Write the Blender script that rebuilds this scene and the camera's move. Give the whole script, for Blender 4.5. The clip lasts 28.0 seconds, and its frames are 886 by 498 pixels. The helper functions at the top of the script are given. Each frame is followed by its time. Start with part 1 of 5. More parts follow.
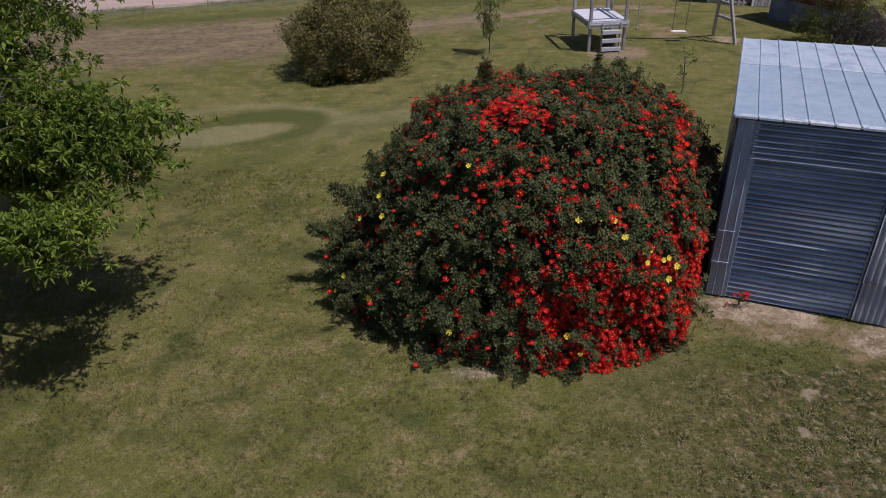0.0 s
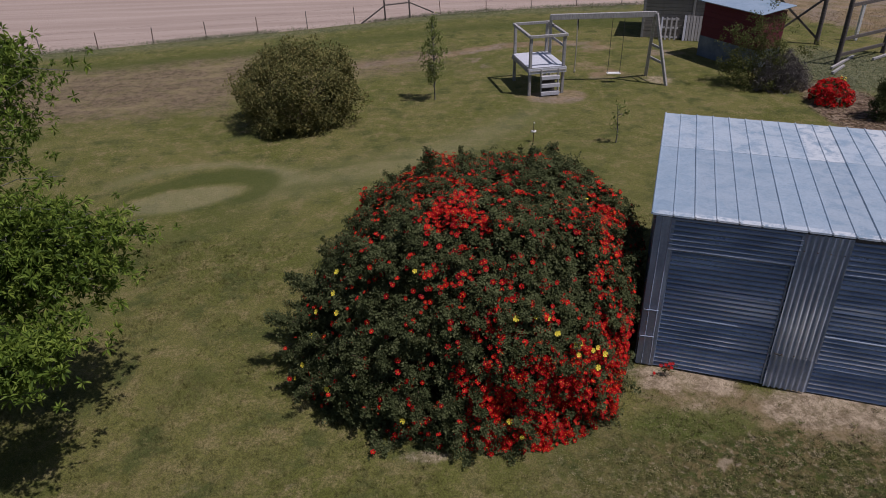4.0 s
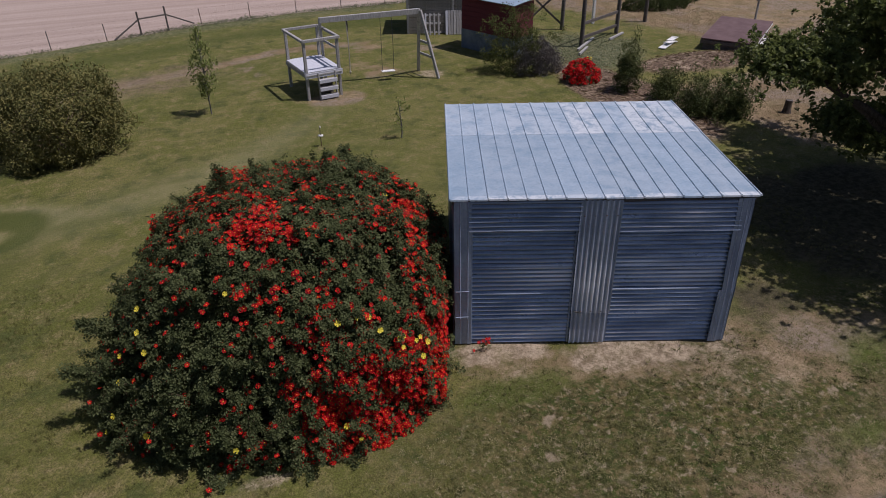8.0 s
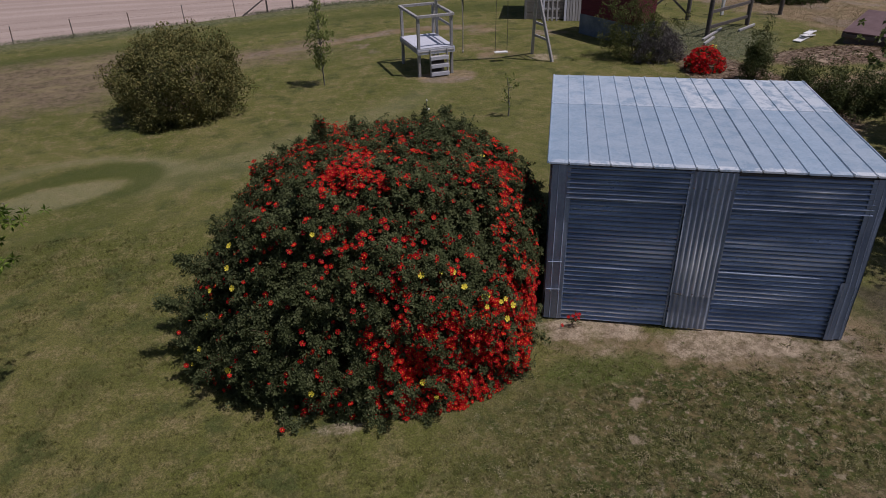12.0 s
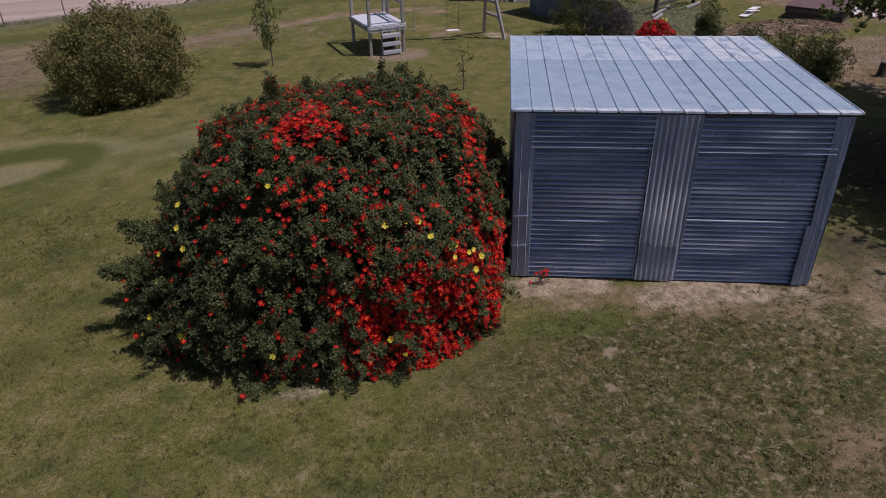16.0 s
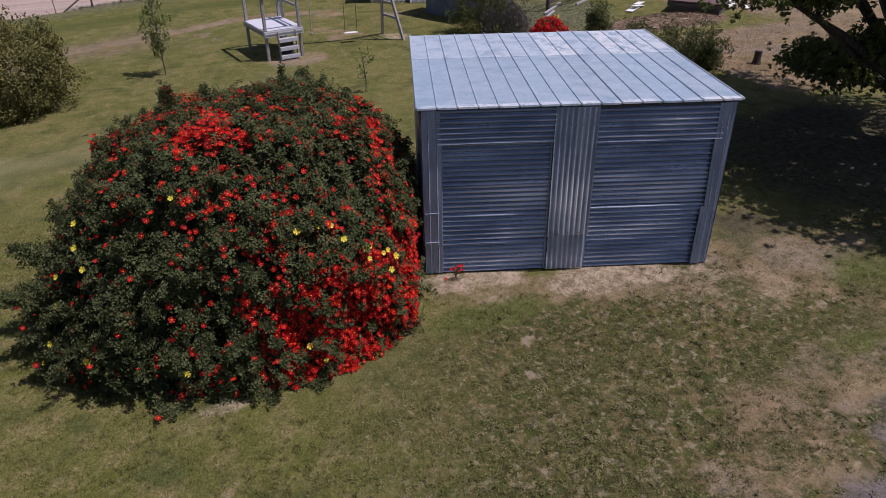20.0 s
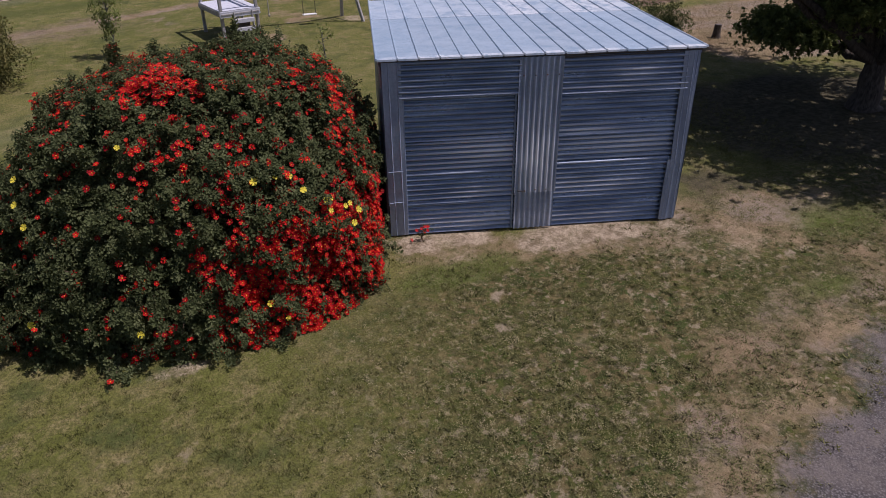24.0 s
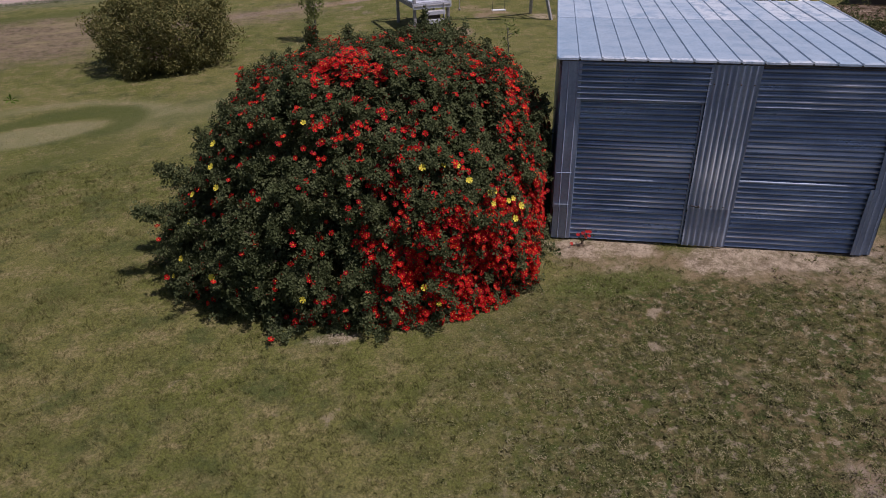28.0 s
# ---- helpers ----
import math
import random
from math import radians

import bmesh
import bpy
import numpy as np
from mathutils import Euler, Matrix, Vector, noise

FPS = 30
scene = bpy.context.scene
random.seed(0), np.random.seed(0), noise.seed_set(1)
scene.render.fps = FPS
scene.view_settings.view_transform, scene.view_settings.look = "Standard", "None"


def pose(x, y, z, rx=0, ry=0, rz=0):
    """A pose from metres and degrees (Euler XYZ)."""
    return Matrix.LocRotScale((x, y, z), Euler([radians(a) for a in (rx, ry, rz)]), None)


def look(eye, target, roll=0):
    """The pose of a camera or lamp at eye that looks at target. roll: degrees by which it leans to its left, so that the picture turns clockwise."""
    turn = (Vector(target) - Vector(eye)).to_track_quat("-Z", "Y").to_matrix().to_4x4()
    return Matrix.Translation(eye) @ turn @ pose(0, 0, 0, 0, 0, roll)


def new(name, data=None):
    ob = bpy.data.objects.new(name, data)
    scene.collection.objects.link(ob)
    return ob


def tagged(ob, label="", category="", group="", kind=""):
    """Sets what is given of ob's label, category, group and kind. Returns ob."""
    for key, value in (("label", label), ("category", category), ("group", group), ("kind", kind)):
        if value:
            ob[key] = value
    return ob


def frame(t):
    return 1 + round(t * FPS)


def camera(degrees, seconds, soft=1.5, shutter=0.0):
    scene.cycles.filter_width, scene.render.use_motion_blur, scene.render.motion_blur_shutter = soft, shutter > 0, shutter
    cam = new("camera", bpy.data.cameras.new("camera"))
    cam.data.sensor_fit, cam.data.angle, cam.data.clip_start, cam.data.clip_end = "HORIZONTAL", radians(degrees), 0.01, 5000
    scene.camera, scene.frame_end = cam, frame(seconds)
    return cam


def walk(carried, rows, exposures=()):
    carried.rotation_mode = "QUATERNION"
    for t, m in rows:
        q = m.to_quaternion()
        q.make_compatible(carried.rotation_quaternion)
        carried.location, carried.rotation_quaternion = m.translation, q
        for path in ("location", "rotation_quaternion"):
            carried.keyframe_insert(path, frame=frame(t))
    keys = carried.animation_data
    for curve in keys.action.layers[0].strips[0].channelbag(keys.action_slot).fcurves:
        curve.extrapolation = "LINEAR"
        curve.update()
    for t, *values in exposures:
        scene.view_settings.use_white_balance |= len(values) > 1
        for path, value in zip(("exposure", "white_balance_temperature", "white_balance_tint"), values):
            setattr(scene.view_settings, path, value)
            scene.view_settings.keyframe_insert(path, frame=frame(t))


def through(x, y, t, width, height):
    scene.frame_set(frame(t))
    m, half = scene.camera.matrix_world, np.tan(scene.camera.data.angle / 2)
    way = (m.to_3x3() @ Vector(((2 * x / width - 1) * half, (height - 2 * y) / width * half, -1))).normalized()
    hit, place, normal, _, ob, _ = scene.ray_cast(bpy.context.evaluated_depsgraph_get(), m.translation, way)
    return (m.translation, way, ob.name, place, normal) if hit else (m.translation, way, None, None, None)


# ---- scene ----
cam = camera(64.4, 28.0, soft=0.95)
PATH = [
    (0, (0.071, -0.489, 6.303), (0.059, 1.238, 5.294), -1.5),
    (0.5, (0.069, -0.475, 6.428), (0.042, 1.252, 5.42), -1.5),
    (1, (0.072, -0.471, 6.704), (0.039, 1.256, 5.697), -1.4),
    (1.5, (0.091, -0.46, 7.023), (0.055, 1.266, 6.014), -1.5),
    (2, (0.09, -0.45, 7.365), (0.057, 1.275, 6.354), -1.4),
    (2.5, (0.093, -0.447, 7.649), (0.061, 1.277, 6.636), -1.4),
    (4.5, (0.259, -0.529, 7.97), (0.574, 1.164, 6.953), -1.2),
    (5, (0.279, -0.523, 7.964), (0.966, 1.053, 6.943), -0.8),
    (5.5, (0.195, -0.529, 7.974), (1.034, 0.972, 6.953), -0.6),
    (6, (0.177, -0.535, 7.976), (1.017, 0.966, 6.956), -0.6),
    (6.5, (0.125, -0.515, 7.984), (0.947, 0.996, 6.964), -0.6),
    (7, (0.089, -0.518, 7.991), (0.853, 1.023, 6.971), -0.7),
    (7.5, (0.066, -0.508, 7.986), (0.778, 1.059, 6.967), -0.7),
    (8, (0.081, -0.528, 7.992), (0.74, 1.062, 6.973), -0.8),
    (8.5, (0.105, -0.528, 7.971), (0.701, 1.088, 6.954), -0.9),
    (9, (0.135, -0.536, 7.966), (0.66, 1.104, 6.949), -1.0),
    (9.5, (0.161, -0.545, 7.981), (0.614, 1.116, 6.963), -1.1),
    (10, (0.209, -0.573, 7.971), (0.607, 1.102, 6.954), -1.2),
    (10.5, (0.232, -0.587, 7.871), (0.615, 1.093, 6.855), -1.2),
    (11, (0.234, -0.605, 7.701), (0.613, 1.076, 6.686), -1.3),
    (11.5, (0.245, -0.588, 7.487), (0.625, 1.093, 6.473), -1.2),
    (12, (0.252, -0.58, 7.26), (0.634, 1.101, 6.247), -1.2),
    (12.5, (0.23, -0.585, 7.048), (0.613, 1.097, 6.036), -1.2),
    (14.5, (0.13, -0.535, 6.456), (0.515, 1.147, 5.445), -1.2),
    (15, (0.114, -0.528, 6.445), (0.521, 1.149, 5.434), -1.1),
    (15.5, (0.109, -0.528, 6.438), (0.555, 1.138, 5.426), -1.1),
    (16, (0.1, -0.531, 6.44), (0.606, 1.118, 5.428), -1.1),
    (16.5, (0.093, -0.515, 6.423), (0.659, 1.114, 5.41), -1.0),
    (17, (0.085, -0.514, 6.427), (0.7, 1.097, 5.413), -1.0),
    (17.5, (0.059, -0.513, 6.434), (0.707, 1.084, 5.42), -0.9),
    (18, (0.055, -0.504, 6.42), (0.722, 1.086, 5.407), -0.9),
    (18.5, (0.063, -0.5, 6.425), (0.756, 1.08, 5.412), -0.9),
    (19, (0.066, -0.51, 6.432), (0.78, 1.06, 5.419), -0.9),
    (19.5, (0.063, -0.534, 6.437), (0.787, 1.031, 5.424), -0.9),
    (20, (0.061, -0.568, 6.438), (0.798, 0.991, 5.426), -0.8),
    (20.5, (0.05, -0.583, 6.439), (0.81, 0.965, 5.427), -0.8),
    (21, (0.03, -0.581, 6.427), (0.816, 0.954, 5.415), -0.7),
    (21.5, (0.029, -0.58, 6.35), (0.835, 0.945, 5.338), -0.7),
    (23.5, (0.054, -0.638, 5.839), (0.874, 0.881, 4.83), -0.8),
    (24, (0.046, -0.639, 5.693), (0.866, 0.88, 4.684), -0.8),
    (24.5, (0.045, -0.638, 5.643), (0.864, 0.881, 4.633), -0.9),
    (25, (0.017, -0.621, 5.634), (0.837, 0.898, 4.625), -0.8),
    (25.5, (0.006, -0.577, 5.617), (0.807, 0.954, 4.609), -0.7),
    (26, (0.026, -0.56, 5.608), (0.766, 1.0, 4.6), -0.8),
    (26.5, (0.042, -0.556, 5.6), (0.713, 1.037, 4.593), -0.8),
    (27, (0.056, -0.553, 5.612), (0.652, 1.069, 4.606), -0.9),
    (27.5, (0.068, -0.554, 5.612), (0.559, 1.104, 4.607), -1.0),
    (28, (0.086, -0.59, 5.621), (0.489, 1.092, 4.617), -1.0),
]
walk(cam, [(t, look(eye, target, roll)) for t, eye, target, roll in PATH],
     exposures=[(t, e, 6150, 25 if t < 1 else 23 if t < 14 else 28) for t, e in ((0, -0.38), (1, -0.42), (2.5, -0.39), (4.5, -0.68), (5, -0.70), (6, -0.66), (7, -0.45), (8, -0.52), (9, -0.60), (10, -0.64), (12, -0.70), (15, -0.62), (17, -0.54), (20, -0.29), (27, -0.31), (28, -0.40))])

# ---- world and sun ----
SUN_EL, SUN_DIR = 65.0, Vector((0.888, -0.460, 0)).normalized()
world = bpy.data.worlds.new("world")
scene.world = world
world.use_nodes = True
wn = world.node_tree
sky = wn.nodes.new("ShaderNodeTexSky")
sky.sky_type, sky.sun_disc = "NISHITA", False
sky.sun_elevation = radians(SUN_EL)
sky.sun_rotation = math.atan2(SUN_DIR.x, SUN_DIR.y)
sky.air_density, sky.dust_density, sky.ozone_density = 1.0, 1.2, 1.0
wn.links.new(sky.outputs[0], wn.nodes["Background"].inputs[0])
wn.nodes["Background"].inputs[1].default_value = 0.066
sun_data = bpy.data.lights.new("sun", "SUN")
sun_data.energy, sun_data.angle, sun_data.color = 4.6, radians(0.6), (1.0, 0.95, 0.88)
sun = new("sun", sun_data)
to_sun = Vector((SUN_DIR.x * math.cos(radians(SUN_EL)), SUN_DIR.y * math.cos(radians(SUN_EL)), math.sin(radians(SUN_EL))))
sun.matrix_world = look(to_sun * 60, (0, 0, 0))

# ---- materials ----


class Mat:
    """A small builder for node materials."""

    def __init__(self, name, rough=0.8, metal=0.0, spec=0.3):
        self.m = bpy.data.materials.new(name)
        self.m.use_nodes = True
        self.t = self.m.node_tree
        self.b = self.t.nodes["Principled BSDF"]
        self.b.inputs["Roughness"].default_value = rough
        self.b.inputs["Metallic"].default_value = metal
        self.b.inputs["Specular IOR Level"].default_value = spec
        self.pos = None

    def node(self, kind, **props):
        n = self.t.nodes.new(kind)
        if "interpolation_type" in props:
            n.interpolation_type = props["interpolation_type"]
        if "operation" in props:
            n.operation = props["operation"]
        if "data_type" in props:
            n.data_type = props["data_type"]
            n.blend_type = props["blend_type"]
        if "attribute_name" in props:
            n.attribute_name = props["attribute_name"]
        return n

    def put(self, sock, value):
        if isinstance(value, bpy.types.NodeSocket):
            self.t.links.new(value, sock)
        else:
            sock.default_value = value

    def place(self, local=False):
        if local:
            return self.node("ShaderNodeTexCoord").outputs["Object"]
        if self.pos is None:
            self.pos = self.node("ShaderNodeNewGeometry").outputs["Position"]
        return self.pos

    def noise(self, scale, detail=4.0, rough=0.55, local=False, stretch=None, distort=0.0):
        src = self.place(local)
        if stretch:
            mp = self.node("ShaderNodeMapping")
            self.put(mp.inputs["Vector"], src)
            mp.inputs["Scale"].default_value = stretch
            src = mp.outputs[0]
        n = self.node("ShaderNodeTexNoise")
        self.put(n.inputs["Vector"], src)
        n.inputs["Scale"].default_value, n.inputs["Detail"].default_value = scale, detail
        n.inputs["Roughness"].default_value, n.inputs["Distortion"].default_value = rough, distort
        return n.outputs["Fac"]

    def ramp(self, fac, lo, hi, out0=0.0, out1=1.0):
        n = self.node("ShaderNodeMapRange", interpolation_type="SMOOTHSTEP")
        self.put(n.inputs["Value"], fac)
        for k, v in (("From Min", lo), ("From Max", hi), ("To Min", out0), ("To Max", out1)):
            n.inputs[k].default_value = v
        return n.outputs[0]

    def math(self, op, a, b=0.0):
        n = self.node("ShaderNodeMath", operation=op)
        self.put(n.inputs[0], a)
        self.put(n.inputs[1], b)
        return n.outputs[0]

    def mix(self, fac, a, b, mode="MIX"):
        n = self.node("ShaderNodeMix", data_type="RGBA", blend_type=mode)
        self.put(n.inputs[0], fac)
        for s, v in ((n.inputs[6], a), (n.inputs[7], b)):
            self.put(s, v if isinstance(v, bpy.types.NodeSocket) else (*v, 1.0))
        return n.outputs[2]

    def attr(self, name):
        return self.node("ShaderNodeAttribute", attribute_name=name).outputs["Fac"]

    def island(self):
        return self.node("ShaderNodeNewGeometry").outputs["Random Per Island"]

    def each(self):
        return self.node("ShaderNodeObjectInfo").outputs["Random"]

    def color(self, c):
        self.put(self.b.inputs["Base Color"], c if isinstance(c, bpy.types.NodeSocket) else (*c, 1.0))
        return self

    def bump(self, height, strength=0.4, dist=0.01):
        n = self.node("ShaderNodeBump")
        n.inputs["Strength"].default_value, n.inputs["Distance"].default_value = strength, dist
        self.put(n.inputs["Height"], height)
        self.put(self.b.inputs["Normal"], n.outputs[0])
        return self

    def rough(self, sock):
        self.put(self.b.inputs["Roughness"], sock)
        return self


def lawn_color(m):
    """Mown summer lawn: green clover and grass with straw patches, at three sizes."""
    big = m.noise(0.35, 3.0)
    mid = m.noise(2.3, 4.0, 0.6)
    fine = m.noise(11.0, 6.0, 0.72)
    grit = m.noise(34.0, 4.0, 0.7)
    green = m.mix(m.ramp(big, 0.35, 0.65), (0.130, 0.142, 0.032), (0.182, 0.176, 0.054))
    straw = m.mix(m.ramp(fine, 0.3, 0.7), (0.205, 0.172, 0.072), (0.32, 0.262, 0.128))
    c = m.mix(m.ramp(m.math("ADD", m.math("MULTIPLY", mid, 0.6), m.math("MULTIPLY", fine, 0.4)), 0.45, 0.66), green, straw)
    deep = m.mix(m.ramp(fine, 0.3, 0.7), (0.060, 0.080, 0.022), (0.11, 0.125, 0.038))
    c = m.mix(m.ramp(m.math("ADD", m.math("MULTIPLY", m.noise(1.1, 4.0, 0.6), 0.65), m.math("MULTIPLY", fine, 0.35)), 0.50, 0.62), c, deep)
    c = m.mix(m.ramp(m.noise(6.5, 5.0, 0.75), 0.52, 0.66, 0.0, 0.42), c, (0.31, 0.26, 0.12))
    return m.mix(m.ramp(grit, 0.38, 0.60, 0.55, 0.0), c, (0.048, 0.050, 0.017))


def make_ground_material():
    m = Mat("ground_earth_and_lawn", rough=0.95, spec=0.12)
    fine = m.noise(16.0, 6.0, 0.7)
    mid = m.noise(1.7, 5.0, 0.62)
    brk = m.math("ADD", m.math("MULTIPLY", m.math("SUBTRACT", fine, 0.5), 0.55), m.math("MULTIPLY", m.math("SUBTRACT", mid, 0.5), 0.9))

    def zone(name, soft=0.24):
        return m.ramp(m.math("ADD", m.attr(name), brk), 0.5 - soft, 0.5 + soft)

    c = lawn_color(m)
    # broad mown swathes, paler and greener
    c = m.mix(m.math("MULTIPLY", m.attr("pale"), 0.72), c, m.mix(fine, (0.24, 0.225, 0.115), (0.32, 0.29, 0.17)))
    c = m.mix(m.math("MULTIPLY", m.attr("lush"), 1.0), c, m.mix(fine, (0.052, 0.068, 0.018), (0.10, 0.115, 0.03)))
    c = m.mix(m.math("MULTIPLY", m.attr("weedy"), 0.75), c, m.mix(m.ramp(m.noise(5.0, 6.0, 0.7), 0.4, 0.6), (0.07, 0.085, 0.045), (0.19, 0.19, 0.115)))
    # clover with bare brown spots by the drive
    turf = m.mix(m.ramp(m.noise(6.0, 5.0, 0.72), 0.44, 0.56), m.mix(m.ramp(m.noise(1.3, 4.0), 0.4, 0.6), (0.044, 0.066, 0.017), (0.075, 0.082, 0.020)), (0.160, 0.122, 0.060))
    turf = m.mix(m.ramp(m.math("ADD", m.attr("clover"), m.math("MULTIPLY", brk, 0.9)), 0.2, 0.9, 0.0, 0.55), turf, m.mix(m.ramp(m.noise(24.0, 4.0, 0.7), 0.4, 0.62), (0.050, 0.068, 0.016), (0.10, 0.115, 0.032)))
    turf = m.mix(m.ramp(m.noise(5.2, 5.0, 0.7), 0.55, 0.62, 0.0, 0.85), turf, m.mix(fine, (0.22, 0.175, 0.115), (0.38, 0.31, 0.22)))
    turf = m.mix(m.ramp(m.noise(11.0, 4.0, 0.7), 0.57, 0.66, 0.0, 0.7), turf, (0.33, 0.28, 0.185))
    turf = m.mix(m.ramp(m.noise(8.0, 2.0, 0.5), 0.42, 0.52, 0.65, 0.0), turf, (0.040, 0.042, 0.016))
    c = m.mix(m.math("MULTIPLY", m.attr("patchy"), 0.88), c, turf)
    c = m.mix(m.ramp(m.math("ADD", m.attr("spots"), m.math("MULTIPLY", brk, 1.3)), 0.40, 1.0), c, m.mix(fine, (0.20, 0.160, 0.105), (0.36, 0.295, 0.205)))
    dry = m.mix(m.ramp(m.noise(1.0, 6.0, 0.72, distort=0.6), 0.35, 0.65), (0.195, 0.138, 0.077), (0.345, 0.262, 0.158))
    dry = m.mix(m.ramp(m.noise(0.45, 4.0, 0.6), 0.46, 0.58), dry, m.mix(fine, (0.20, 0.152, 0.115), (0.345, 0.280, 0.215)))
    c = m.mix(zone("dry", 0.25), c, m.mix(m.ramp(m.noise(7.0, 6.0, 0.75), 0.32, 0.62), m.mix(m.ramp(mid, 0.42, 0.6), (0.14, 0.12, 0.058), (0.25, 0.185, 0.11)), dry))
    c = m.mix(m.math("MULTIPLY", m.attr("fresh"), 0.9), c, m.mix(fine, (0.065, 0.098, 0.016), (0.150, 0.185, 0.045)))
    # brown leaf litter, its colour darkened further to deepen the tree's shade
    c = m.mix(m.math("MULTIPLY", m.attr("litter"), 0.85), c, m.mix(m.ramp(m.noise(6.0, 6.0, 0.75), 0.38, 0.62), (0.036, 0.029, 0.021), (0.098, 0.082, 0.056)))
    soil = m.mix(m.ramp(m.noise(4.0, 6.0, 0.75), 0.36, 0.64), (0.115, 0.088, 0.056), (0.225, 0.172, 0.112))
    soil = m.mix(m.ramp(m.noise(1.0, 6.0, 0.75, stretch=(0.5, 1.2, 1.0)), 0.45, 0.66), soil, m.mix(fine, (0.17, 0.145, 0.068), (0.34, 0.265, 0.16)))
    c = m.mix(zone("soil", 0.36), c, soil)
    mulch = m.mix(m.ramp(m.noise(8.0, 6.0, 0.8), 0.40, 0.62), (0.065, 0.044, 0.032), (0.25, 0.18, 0.125))
    mulch = m.mix(m.ramp(m.noise(1.6, 5.0, 0.75, stretch=(1.0, 3.0, 1.0)), 0.54, 0.62), mulch, (0.38, 0.30, 0.21))
    c = m.mix(zone("mulch", 0.3), c, mulch)
    bare = m.mix(m.ramp(m.math("ADD", m.math("MULTIPLY", fine, 0.5), m.math("MULTIPLY", m.noise(4.5, 4.0, 0.6), 0.5)), 0.36, 0.62), (0.19, 0.148, 0.095), (0.49, 0.40, 0.29))
    c = m.mix(zone("bare", 0.32), c, bare)
    gravel = m.node("ShaderNodeTexVoronoi")
    m.put(gravel.inputs["Vector"], m.place())
    gravel.inputs["Scale"].default_value = 38.0
    stones = m.mix(m.math("MULTIPLY", gravel.outputs["Distance"], 1.6), (0.25, 0.232, 0.228), (0.07, 0.064, 0.064))
    stones = m.mix(m.ramp(mid, 0.35, 0.7), stones, m.mix(fine, (0.11, 0.096, 0.090), (0.25, 0.215, 0.19)))
    c = m.mix(zone("gravel"), c, stones)
    rows_ = m.noise(1.0, 4.0, 0.6, stretch=(0.05, 1.2, 1.0))
    field = m.mix(m.ramp(rows_, 0.3, 0.7), (0.39, 0.31, 0.26), (0.53, 0.43, 0.37))
    field = m.mix(m.ramp(fine, 0.35, 0.75), m.mix(0.5, field, (0.34, 0.26, 0.22)), field)
    c = m.mix(m.ramp(m.math("ADD", m.attr("field"), m.math("MULTIPLY", brk, 0.3)), 0.42, 0.58), c, field)
    m.color(c)
    m.bump(m.math("ADD", m.math("ADD", fine, m.math("MULTIPLY", m.noise(38.0, 3.0, 0.7), 0.6)), m.math("MULTIPLY", mid, 0.6)), 0.75, 0.05)
    return m.m


def leaf_material(name, dark, light, third=None, rough=0.6, spec=0.16, through=0.25):
    m = Mat(name, rough=rough, spec=spec)
    c = m.mix(m.island(), dark, light)
    if third:
        c = m.mix(m.ramp(m.noise(4.0, 3.0), 0.48, 0.62), c, m.mix(m.island(), light, third))
    m.color(c)
    # light that shines through thin leaves
    tr = m.node("ShaderNodeBsdfTranslucent")
    m.put(tr.inputs["Color"], m.mix(0.5, c, light))
    mx = m.node("ShaderNodeMixShader")
    mx.inputs[0].default_value = through
    out = m.t.nodes["Material Output"]
    m.t.links.new(m.b.outputs[0], mx.inputs[1])
    m.t.links.new(tr.outputs[0], mx.inputs[2])
    m.t.links.new(mx.outputs[0], out.inputs["Surface"])
    return m.m


def wood_material(name, dark, light, grain=(2.0, 2.0, 30.0), rough=0.85):
    m = Mat(name, rough=rough, spec=0.2)
    g = m.noise(3.0, 5.0, 0.6, local=True, stretch=grain)
    c = m.mix(m.ramp(g, 0.3, 0.7), dark, light)
    c = m.mix(m.ramp(m.noise(1.3, 4.0, local=True), 0.5, 0.75), c, tuple(0.7 * v for v in light))
    c = m.mix(m.math("MULTIPLY", m.each(), 0.35), c, tuple(0.6 * v for v in dark))
    m.color(c).bump(g, 0.35, 0.004)
    return m.m


